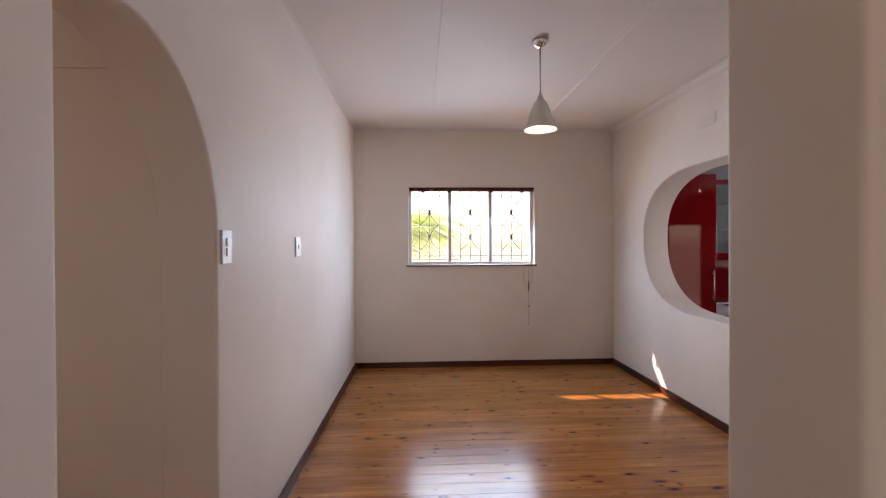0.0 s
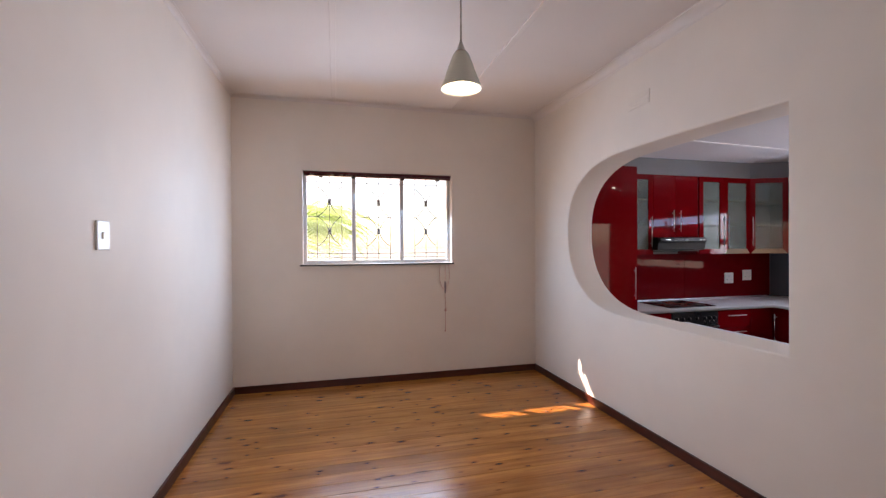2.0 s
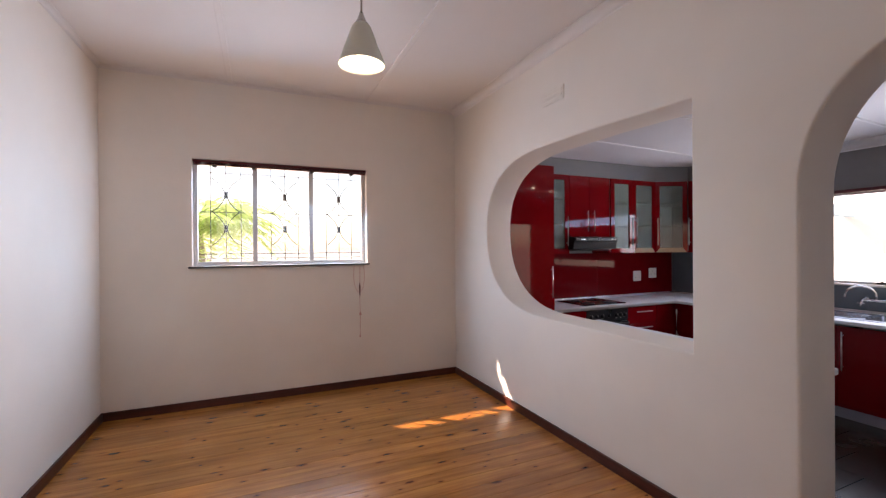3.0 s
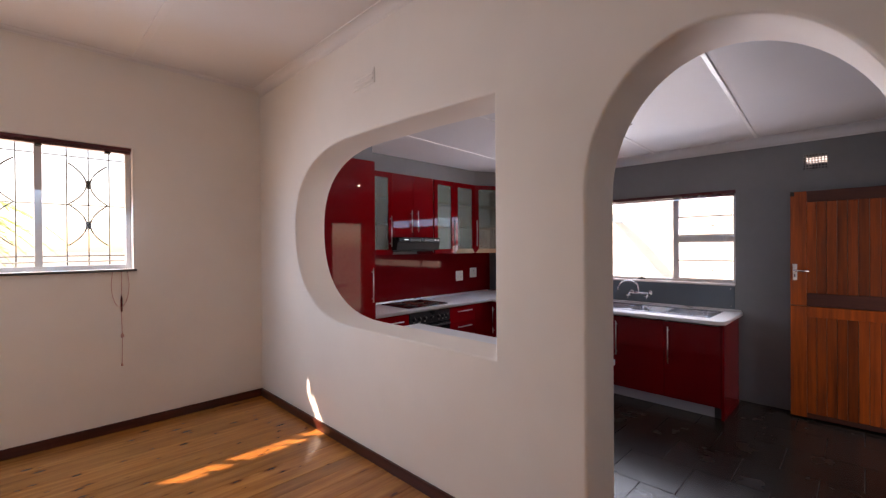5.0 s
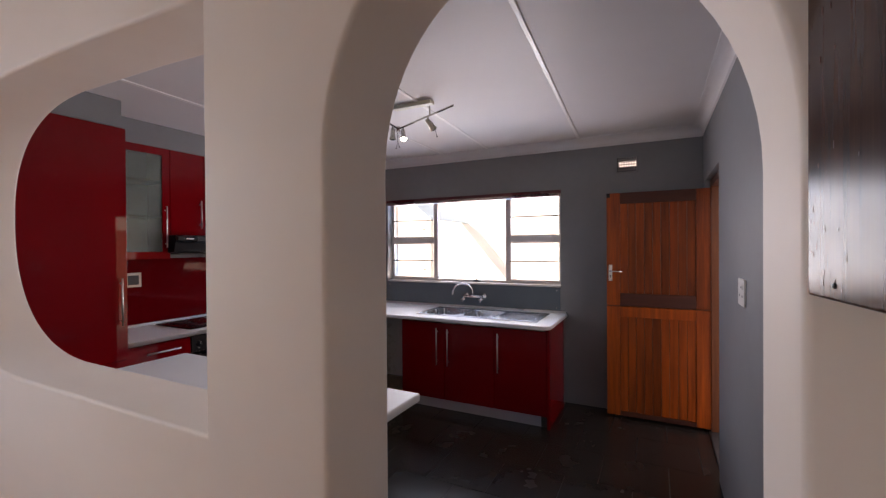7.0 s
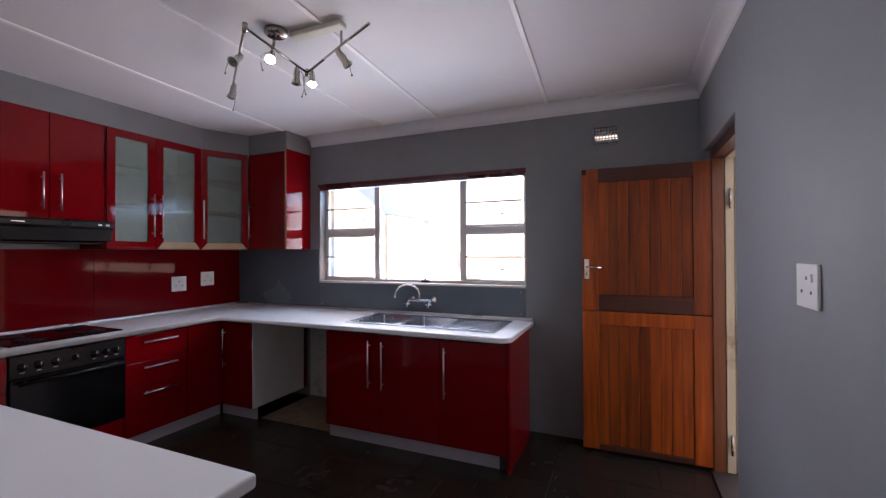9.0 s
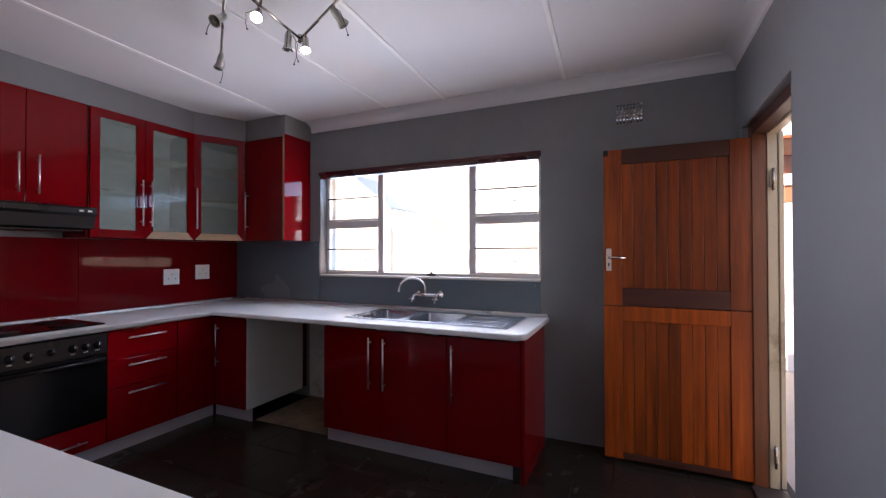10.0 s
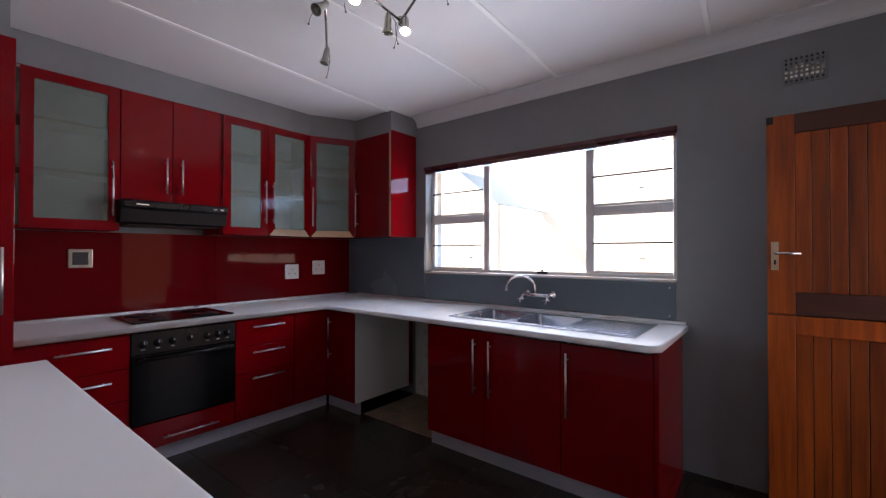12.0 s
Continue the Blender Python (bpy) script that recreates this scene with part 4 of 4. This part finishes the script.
def oven():
    o = thing("oven", (4.205, 4.78, -0.09), "black built-under electric oven with a row of knobs", "oven")
    x0, x1 = 3.888, 4.524
    part("body", block(x0 + 0.004, x1 - 0.004, NF + 0.02, 5.05, 0.088, 0.660, 0.002), BLACK, o)
    part("control_panel", block(x0, x1, NF - 0.006, NF + 0.019, 0.530, 0.662, 0.004), BLACK, o, "black control panel with faint printed marks")
    door = part("door", block(x0, x1, NF - 0.012, NF + 0.019, 0.088, 0.522, 0.006), BLACK_GLASS, o, "black glass oven door")
    part("handle", tube([(x0 + 0.03, NF - 0.045, 0.497), (x1 - 0.03, NF - 0.045, 0.497)], 0.011, 12), BLACK, door)
    for x in (x0 + 0.07, x1 - 0.07):
        part("handle_post", tube([(x, NF - 0.012, 0.497), (x, NF - 0.045, 0.497)], 0.009, 8), BLACK, door)
    part("inner_window", block(x0 + 0.09, x1 - 0.09, NF - 0.0145, NF - 0.0125, 0.16, 0.43, 0.001), BLACK_GLASS, door)
    for k, x in enumerate((3.95, 4.03, 4.115, 4.22, 4.33, 4.40, 4.465)):
        r = 0.021 if k != 3 else 0.017
        kn = part("knob", turned([(0.0, 0.0), (r + 0.005, 0.0), (r + 0.004, 0.006), (r, 0.008), (r * 0.85, 0.022), (0.0, 0.024)], x, NF - 0.006, 0.592, 20, pose(0, 0, 0, 90, 0, 0)), BLACK, o, "black control knob")
        part("pointer", block(x - 0.0015, x + 0.0015, NF - 0.0315, NF - 0.0295, 0.595, 0.61, 0.0003), STEEL, kn)
    for x in (3.95, 4.03, 4.115, 4.33, 4.40, 4.465):
        part("mark", block(x - 0.012, x + 0.012, NF - 0.0068, NF - 0.0058, 0.556, 0.5595, 0), PLASTIC, o)


oven()
c = base_carcass("oven_housing", 3.885, 4.525, NF, UB, "gloss red drawer front below the oven", "red base cabinets")
d = front(c, "drawer_front", (3.886, NF + 0.018), (4.524, NF + 0.018), BZ, 0.082, (0, -1))
bar_handle(d, (4.06, NF, -0.022), (4.40, NF, -0.022), (0, -1, 0))
part("plinth", block(3.886, 4.524, NF + 0.05, NF + 0.066, KF, BZ - 0.001, 0.001), KICK, c, "grey plinth")


def hood():
    h = thing("cooker_hood", (4.21, 4.88, 1.36), "slim black cooker hood under the cabinets", "cooker hood")
    x0, x1, y0 = 3.875, 4.545, 4.67
    prof = [(y0, 1.512), (y0 - 0.004, 1.470), (y0 + 0.012, 1.455), (y0 + 0.03, 1.37), (UB - 0.01, 1.36), (UB - 0.01, 1.518), (y0 + 0.01, 1.518)]
    bm = bmesh.new()
    a = [bm.verts.new((x0, y, z)) for y, z in prof]
    b = [bm.verts.new((x1, y, z)) for y, z in prof]
    bm.faces.new(a), bm.faces.new(b)
    for k in range(len(prof)):
        bm.faces.new((a[k], a[(k + 1) % len(prof)], b[(k + 1) % len(prof)], b[k]))
    bmesh.ops.recalc_face_normals(bm, faces=bm.faces[:])
    bmesh.ops.bevel(bm, geom=bm.edges[:], offset=0.003, segments=2, affect="EDGES", profile=0.5)
    part("casing", bm, BLACK, h)
    part("visor", block(x0 + 0.01, x1 - 0.01, y0 - 0.012, y0 + 0.002, 1.468, 1.508, 0.004), BLACK, h, "black pull-out visor")
    part("badge", block(x0 + 0.08, x0 + 0.15, y0 - 0.0135, y0 - 0.0115, 1.484, 1.492, 0.0005), STEEL, h)
    for k in range(2):
        part("button", block(x1 - 0.11 + k * 0.05, x1 - 0.085 + k * 0.05, y0 - 0.0145, y0 - 0.0115, 1.482, 1.494, 0.001), PLASTIC, h)
    part("filter", block(x0 + 0.05, x1 - 0.05, y0 + 0.06, UB - 0.06, 1.352, 1.360, 0.002), BLACK, h)


hood()


def sink():
    s = thing("sink", (5.68, 2.58, CT), "stainless steel double-bowl sink with a ribbed drainer", "sink")
    x0, x1, y0, y1, z = 5.43, 5.955, 1.97, 3.22, CT + 0.0005
    bm = bmesh.new()
    for b in ((x0, x1, y0, 2.40), (x0, x1, 3.14, y1), (x0, 5.48, 2.40, 3.14), (5.885, x1, 2.40, 3.14), (5.48, 5.885, 2.745, 2.80)):
        slab(bm, b[0], b[1], b[2], b[3], z, z + 0.006)
    part("rim", bm, SINKSTEEL, s)
    for a, b in ((2.40, 2.745), (2.80, 3.14)):
        bm = bmesh.new()
        top = [(5.48, a), (5.885, a), (5.885, b), (5.48, b)]
        lo = [(5.505, a + 0.02), (5.86, a + 0.02), (5.86, b - 0.02), (5.505, b - 0.02)]
        tv = [bm.verts.new((x, y, z + 0.005)) for x, y in top]
        lv = [bm.verts.new((x, y, z - 0.16)) for x, y in lo]
        for k in range(4):
            bm.faces.new((tv[k], tv[(k + 1) % 4], lv[(k + 1) % 4], lv[k]))
        bm.faces.new(lv)
        bmesh.ops.bevel(bm, geom=[e for e in bm.edges if not e.is_boundary], offset=0.02, segments=3, affect="EDGES", profile=0.5)
        bmesh.ops.solidify(bm, geom=bm.faces[:], thickness=0.0012)
        bowl = part("bowl", bm, SINKSTEEL, s, "deep steel bowl")
        part("drain", turned([(0.0, 0.0), (0.035, 0.0), (0.04, 0.004), (0.03, 0.003), (0.0, 0.002)], 5.68, (a + b) / 2, z - 0.158, 20), CHROME, bowl)
    for k in range(6):
        x = 5.505 + k * 0.062
        part("drainer_rib", block(x, x + 0.026, 2.03, 2.34, z + 0.004, z + 0.0105, 0.004), SINKSTEEL, s)


sink()


def tap():
    t = thing("mixer_tap", (6.05, 2.83, 0.80), "chrome wall-mounted kitchen mixer with a swan neck", "tap")
    X = 6.0
    for y in (2.72, 2.93):
        part("wall_flange", turned([(0.0, 0.0), (0.03, 0.0), (0.028, 0.006), (0.014, 0.012), (0.014, 0.05), (0.0, 0.05)], 6.061, y, 0.85, 20, pose(0, 0, 0, 0, -90, 0)), CHROME, t)
        cr = part("tap_head", turned([(0.0, 0.0), (0.016, 0.0), (0.017, 0.02), (0.010, 0.03), (0.010, 0.05), (0.0, 0.051)], X, y, 0.846, 16, pose(0, 0, 0, 0, -125, 0)), CHROME, t)
        for a in (0, 90):
            d = Vector((0.5 * math.cos(radians(a)), math.sin(radians(a)), 0.85 * math.cos(radians(a)))) * 0.03
            part("cross_handle", tube([Vector((X - 0.042, y, 0.818)) - d, Vector((X - 0.042, y, 0.818)) + d], 0.006, 8), CHROME, cr)
    part("body", tube([(X, 2.71, 0.848), (X, 2.94, 0.848)], 0.014, 12), CHROME, t)
    neck = [(X, 2.83, 0.85), (X, 2.83, 0.90)] + [(X - 0.03 * (1 - math.cos(a)), 2.83 + 0.105 * (1 - math.cos(a)), 0.90 + 0.085 * math.sin(a)) for a in [k * math.pi / 14 for k in range(1, 14)]] + [(X - 0.06, 3.045, 0.885)]
    part("spout", tube(neck, 0.010, 12), CHROME, t, "curved swan-neck spout")
    part("spout_tip", tube([neck[-1], (X - 0.06, 3.046, 0.872)], 0.0125, 12), CHROME, t)


tap()
switch_plate("wall_socket", 5.348, KN - 0.009, 0.985, 0.145, 0.14, "-y", "white double plug socket on the red splashback", socket=True)
switch_plate("wall_socket", 5.652, KN - 0.009, 1.018, 0.145, 0.14, "-y", "white double plug socket on the red splashback", socket=True)
iso = thing("isolator_switch", (3.755, KN - 0.02, 1.06), "steel-framed dark isolator switch on the splashback", "switch")
part("frame", block(3.69, 3.82, KN - 0.02, KN - 0.0095, 1.065, 1.192, 0.003), NICKEL, iso)
part("insert", block(3.712, 3.798, KN - 0.024, KN - 0.019, 1.087, 1.170, 0.003), DARKPLASTIC, iso)
switch_plate("wall_socket", 4.16, KS, 1.174, 0.155, 0.13, "+y", "white plug socket on the grey wall by the door", socket=True)


def breakfast_bar():
    b = thing("breakfast_bar", (3.07, 2.9, KF), "white breakfast worktop below the hatch on grey metal legs", "worktop")
    part("top", block(KW + 0.002, 3.408, 2.012, 3.80, CT - 0.04, CT, 0.010, segments=3), WHITE_TOP, b)
    part("support_panel", block(2.80, 3.30, 3.70, 3.74, KF, CT - 0.041, 0.002), MELAMINE, b)
    for y in (2.10, 2.95):
        part("leg", tube([(3.06, y, KF), (3.06, y, CT - 0.041)], 0.03, 16), KICK, b)


breakfast_bar()


def wall_grille():
    v = thing("air_vent", (KE + 0.02, 1.2655, 2.095), "grey pierced air brick letting daylight through", "air vent")
    for k in range(9):
        y = 1.173 + k * 0.0218
        part("upright", block(KE - 0.004, KE + 0.004, y, y + 0.0108, 2.093, 2.252, 0.0015), GREY, v)
    for k in range(7):
        z = 2.095 + k * 0.0240
        part("cross_piece", block(KE - 0.002, KE + 0.002, 1.173, 1.358, z, z + 0.0115, 0.0015), GREY, v)
    # Dark lining and back block are added so most holes look unlit.
    for b in ((1.1745, 1.3565, 2.243, 2.2485), (1.1745, 1.179, 2.097, 2.242), (1.352, 1.3565, 2.097, 2.242), (1.1795, 1.3515, 2.0965, 2.101)):
        part("duct_lining", block(KE + 0.006, KE + 0.214, *b, 0), NEAR_BLACK, v)
    part("baffle", block(KE + 0.215, KE + 0.235, 1.1745, 1.3565, 2.0965, 2.192, 0.002), NEAR_BLACK, v)


wall_grille()


def spot_rail():
    s = thing("spotlight_rail", (4.4, 2.9, 2.2), "nickel zigzag spotlight rail with six adjustable spots", "ceiling light")
    z = 2.37
    pts = [(4.63, 3.54, z), (4.09, 2.82, z), (4.62, 2.90, z), (4.30, 2.25, z)]
    for a, b in zip(pts, pts[1:]):
        part("rail", tube([a, b], 0.007, 10), NICKEL, s)
    for p in pts[1:3]:
        part("joint", turned([(0.0, -0.02), (0.013, -0.02), (0.013, 0.02), (0.0, 0.02)], p[0], p[1], z, 14), NICKEL, s)
    part("canopy", turned([(0.0, 0.0), (0.05, 0.0), (0.06, 0.01), (0.06, 0.03), (0.0, 0.03)], 4.30, 2.83, KH - 0.031, 28), NICKEL, s, "round nickel ceiling canopy")
    part("stem", tube([(4.30, 2.85, z), (4.30, 2.84, KH - 0.03)], 0.008, 10), NICKEL, s)
    part("transformer", block(4.34, 4.40, 2.45, 2.78, KH - 0.03, KH - 0.001, 0.006), SHADE, s, "white transformer box")
    part("stem", tube([(4.42, 2.50, z), (4.42, 2.50, KH)], 0.006, 10), NICKEL, s)
    spots = [(pts[0], pts[1], 0.18, (-0.1, 0.2, -1.0), False), (pts[0], pts[1], 0.70, (-0.75, -0.1, -0.7), False), (pts[1], pts[2], 0.38, (-0.55, -0.4, -0.75), True),
             (pts[1], pts[2], 0.80, (0.05, 0.1, -1.0), False), (pts[2], pts[3], 0.10, (-0.3, -0.25, -1.0), True), (pts[2], pts[3], 0.58, (0.5, -0.45, -0.8), False)]
    for a, b, f, d, lit in spots:
        p = Vector(a).lerp(Vector(b), f)
        d = Vector(d).normalized()
        q = p - Vector((0, 0, 0.035))
        m = d.to_track_quat("Z", "Y").to_matrix().to_4x4()
        body = part("spot", turned([(0.0, -0.02), (0.012, -0.018), (0.017, 0.0), (0.018, 0.045), (0.027, 0.07), (0.029, 0.075), (0.025, 0.075), (0.015, 0.05), (0.0, 0.045)], *q, 20, m), NICKEL, s, "lit spot" if lit else "unlit nickel spot")
        part("clip", tube([p, q], 0.006, 8), NICKEL, body)
        part("bulb", turned([(0.0, 0.05), (0.020, 0.055), (0.024, 0.070), (0.018, 0.080), (0.0, 0.084)], *q, 16, m), SPOT if lit else FROST, body)
        w = d.cross(Vector((0, 0, 1)))
        w = w.normalized() if w.length > 0.1 else Vector((1, 0, 0))
        wire = [q + w * 0.022 - d * 0.01, q + w * 0.05 + d * 0.03, q + w * 0.045 + d * 0.07 - Vector((0, 0, 0.03)), q + w * 0.035 + d * 0.09 - Vector((0, 0, 0.05))]
        part("wire", tube(wire, 0.0018, 6), IRON, body)
        part("knob", turned([(0.0, -0.006), (0.006, 0.0), (0.0, 0.008)], *wire[-1], 8), IRON, body)


spot_rail()


def back_door():
    """A stable door standing open along the window wall: two leaves of framed upright boards."""
    X0, X1 = 5.885, 5.925
    y0, y1 = 0.595, 1.428
    leaves = [("lower", -0.165, 0.842), ("upper", 0.848, 1.885)]
    for which, z0, z1 in leaves:
        d = thing("stable_door_leaf", ((X0 + X1) / 2, y0, z0), f"open {which} half of an orange-brown boarded stable door", "door", "stable door")
        part("stile", block(X0, X1, y0, y0 + 0.115, z0, z1, 0.003), DOOR_V, d)
        part("stile", block(X0, X1, y1 - 0.115, y1, z0, z1, 0.003), DOOR_V, d)
        if which == "upper":
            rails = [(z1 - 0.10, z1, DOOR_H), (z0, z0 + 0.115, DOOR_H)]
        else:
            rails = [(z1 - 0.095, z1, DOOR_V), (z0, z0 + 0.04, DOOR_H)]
        for a, b, mt in rails:
            part("rail", block(X0 + 0.001, X1 - 0.001, y0 + 0.1155, y1 - 0.1155, a, b, 0.003), mt, d)
        n, w = 9, (y1 - y0 - 0.231) / 9
        for k in range(n):
            a = y0 + 0.1155 + k * w
            part("plank", block(X0 + 0.010, X1 - 0.010, a + 0.0014, a + w - 0.0014, rails[1][1], rails[0][0], 0.0022), DOOR_V, d)
        for z in ((z0 + 0.12, z1 - 0.14)):
            part("hinge", block(X0 - 0.002, X0 + 0.016, y0 - 0.024, y0 - 0.002, z - 0.05, z + 0.05, 0.002), IRON, d, "dark steel butt hinge")
        if which == "upper":
            part("corner_plate", block(X0 - 0.002, X0 + 0.004, 1.398, 1.4275, 1.845, 1.8845, 0.001), IRON, d, "dark steel corner plate")
            pl = part("lock_plate", block(X0 - 0.004, X0 - 0.0005, 1.378, 1.412, 1.075, 1.225, 0.001), CHROME, d, "chrome lever lock plate")
            part("lever", tube([(X0 - 0.004, 1.395, 1.165), (X0 - 0.045, 1.395, 1.165), (X0 - 0.05, 1.38, 1.165), (X0 - 0.05, 1.29, 1.163)], 0.008, 10), CHROME, pl)
            part("keyhole", block(X0 - 0.0055, X0 - 0.0042, 1.391, 1.399, 1.105, 1.13, 0.0005), IRON, pl)


back_door()

frame_ob = thing("door_1", (5.4, 0.5, KF), "brown wooden back door frame with a dark head", "door frame", kind="structure")
part("jamb", block(5.872, 5.949, 0.532, 0.602, KF + 0.001, 1.955, 0.004), FRAMEWOOD, frame_ob)
part("jamb", block(5.051, 5.115, 0.532, 0.602, KF + 0.001, 1.955, 0.004), FRAMEWOOD, frame_ob)
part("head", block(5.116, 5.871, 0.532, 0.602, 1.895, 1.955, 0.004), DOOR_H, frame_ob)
part("sill", block(5.116, 5.871, 0.45, 0.62, KF + 0.001, KF + 0.018, 0.004), SILL, frame_ob)
gate = thing("security_gate", (5.88, 0.48, KF), "cream painted steel security gate frame with sliding bolts", "security gate")
part("post", block(5.866, 5.945, 0.480, 0.529, KF + 0.02, 1.93, 0.004), CREAM, gate)
part("inner_post", block(5.858, 5.89, 0.4525, 0.4755, KF + 0.03, 1.90, 0.003), CREAM, gate)
part("head", block(5.052, 5.865, 0.480, 0.529, 1.885, 1.93, 0.004), CREAM, gate)
for z in (1.62, 0.02):
    part("bracket", block(5.852, 5.8655, 0.487, 0.522, z - 0.04, z + 0.04, 0.003), CREAM, gate)
    part("bolt", tube([(5.846, 0.505, z - 0.065), (5.846, 0.505, z + 0.065)], 0.008, 10), NICKEL, gate)
    part("bolt_handle", tube([(5.846, 0.505, z - 0.02), (5.825, 0.505, z - 0.03)], 0.005, 8), NICKEL, gate)

# ---------- outside ----------
# Unseen eaves, their edge set so only a thin band of sun enters.
structure("trim", block(-3.2, 3.4, 5.23, 5.81, 2.37, 2.44, 0.01), YARD, "unseen white eaves trimming the sun at the dining room window")
solo("boundary_wall", block(-9, 9, 11.0, 11.25, -0.4, 0.9, 0.02), YARD, "whitewashed garden boundary wall", "wall")
solo("boundary_wall", block(10.6, 10.85, -6, 10.9, -0.4, 3.4, 0.02), YARD, "whitewashed wall facing the kitchen window", "wall")
awn = thing("lean_to_roof", (9.4, 5.05, -0.4), "pale blue sheet roof seen through the sink window", "roof")
for k in range(12):
    part("sheet", block(0, 0.145, 0, 1.0, 0, 0.02, 0.003, pose(8.6 + k * 0.15, 4.75, 1.9, 38, 0, 0)), ROOF, awn)
part("post", block(8.62, 8.72, 4.76, 4.86, -0.4, 1.93, 0.01), YARD, awn)

structure("pavement", block(4.2, 10.55, -5.0, 0.44, -0.395, -0.27, 0.005), PAVE, "sunlit block paving outside the back door")
# Unseen slab, kept dark so steep views through the vent stay unlit.
structure("trim", block(6.315, 7.0, -0.3, 6.0, 2.40, 2.46, 0.01), NEAR_BLACK, "unseen dark slab above the sink window, hiding sky from the vent")
house = thing("carport", (9.7, -1.6, -0.4), "brick carport with timber beams behind the house", "carport")
for y in (-0.62, -2.8):
    part("pillar", block(9.36, 9.64, y - 0.14, y + 0.14, 1.82, 2.03, 0.008), BRICK, house)
    part("pillar_shaft", block(9.37, 9.63, y - 0.13, y + 0.13, -0.4, 1.819, 0.008), YARD, house, "whitewashed lower pillar")
    part("pillar_cap", block(9.33, 9.67, y - 0.17, y + 0.17, 2.031, 2.17, 0.01), YARD, house)
part("beam", block(9.42, 9.58, -3.2, -0.25, 2.171, 2.42, 0.01), FRAMEWOOD, house)
for k in range(6):
    part("rafter", block(9.1, 10.55, -3.1 + k * 0.54, -3.02 + k * 0.54, 2.421, 2.56, 0.008), FRAMEWOOD, house)
part("roof", block(9.1, 10.58, -3.2, -0.2, 2.561, 2.60, 0.005), FRAMEWOOD, house)
# Unseen wall; brick colour picked to dim the doorway mirrored in red fronts.
solo("boundary_wall", block(2.0, 10.0, -8.2, -8.0, -0.4, 2.0, 0.02), BRICK, "unseen red brick wall dimming the doorway reflection", "wall")


def palm(x, y, height, seed, fronds=16, reach=1.0):
    rng = random.Random(seed)
    p = thing("palm", (x, y, -0.4), "sunlit green fan of palm fronds outside the window", "palm")
    n = 8
    pts = [(x + 0.02 * math.sin(k * 1.3), y + 0.02 * math.cos(k), -0.4 + (height + 0.4) * k / n) for k in range(n + 1)]
    part("trunk", tube(pts, [0.10 - 0.03 * k / n for k in range(n + 1)], 12), BARK, p)
    for f in range(fronds):
        a = f * 2.4 + rng.uniform(-0.3, 0.3)
        up, long = rng.uniform(0.0, 1.0), reach * rng.uniform(0.9, 1.5)
        d = Vector((math.cos(a), math.sin(a), 0))
        bm = bmesh.new()
        mid = []
        for k in range(13):
            s = k / 12
            mid.append(Vector((x, y, height)) + d * long * s + Vector((0, 0, up * long * s - 0.9 * long * s * s)))
        tube(mid, [0.012 * (1 - 0.8 * k / 12) for k in range(13)], 5, True, bm)
        side = d.cross(Vector((0, 0, 1)))
        for k in range(2, 13):
            for sg in (-1, 1):
                for h in (0.0, 0.5):
                    q = mid[k - 1].lerp(mid[k], h)
                    ln = 0.42 * math.sin(math.pi * min(1, 0.18 + k / 14)) * rng.uniform(0.8, 1.1)
                    tip = q + side * sg * ln * 0.8 + d * ln * 0.55 - Vector((0, 0, ln * rng.uniform(0.25, 0.5)))
                    w = d * 0.014
                    m = q.lerp(tip, 0.45) + Vector((0, 0, 0.012))
                    v = [bm.verts.new(c) for c in (q - w, q + w, m + w, tip, m - w)]
                    bm.faces.new(v)
        part("frond", bm, LEAF, p)
    return p


palm(-0.30, 6.9, 1.72, 3, 26)
palm(-0.32, 7.7, 1.80, 8, 30, 1.15)

# ---------- floors, piece by piece ----------
rng = random.Random(11)
floor = structure("floor", block(DW - 0.1, DE - 0.011, 0.27, DN + 0.05, -0.08, -0.021, 0), SKIRT, "varnished knotty pine board floor")
ORIGIN[floor] = Vector(floor.location)
BW = 0.115
k, y = 0, 0.27
while y < DN:
    y1 = min(y + BW, DN)
    x0, x1 = (DW, DE - 0.012) if y >= DS - BW else (-0.385, 0.547)
    if DW < x0 or rng.random() < 0.86:
        cuts = [x0, x1]
    else:
        cuts = [x0, rng.uniform(-0.1, 2.0), x1]
    for a, b in zip(cuts, cuts[1:]):
        part("board", block(a + 0.0006, b - 0.0006, y + 0.0005, y1 - 0.0005, -0.01, 0.015 + rng.uniform(-0.0005, 0.0), 0.0011, segments=1), PINE, floor)
    y = y1
structure("threshold", block(DW - 0.235, DW - 0.0005, 0.661, 1.584, -0.1, 0.013, 0.002), PINE, "pine boards under the west arch")

kfloor = structure("floor_kitchen", block(KW - 0.05, KE + 0.05, 0.40, KN + 0.05, KF - 0.06, KF - 0.0035, 0), GROUT, "dark slate tile floor with narrow joints")
ORIGIN[kfloor] = Vector(kfloor.location)
TS = 0.43
col = 0
x = 3.80 - 3 * TS
while x < KE:
    off = 2.016 + (col % 2) * 0.215 - 4 * TS
    y = off
    while y < KN:
        a, b, c, d = max(x + 0.0025, KW), min(x + TS - 0.0025, KE), max(y + 0.0025, KS if x + TS < 5.05 or x > 5.95 else 0.58), min(y + TS - 0.0025, KN)
        if b - a > 0.02 and d - c > 0.02:
            part("tile", block(a, b, c, d, KF - 0.010, KF + rng.uniform(-0.0002, 0.0001), 0.0013, segments=1), TILE, kfloor)
        y += TS
    x += TS
    col += 1
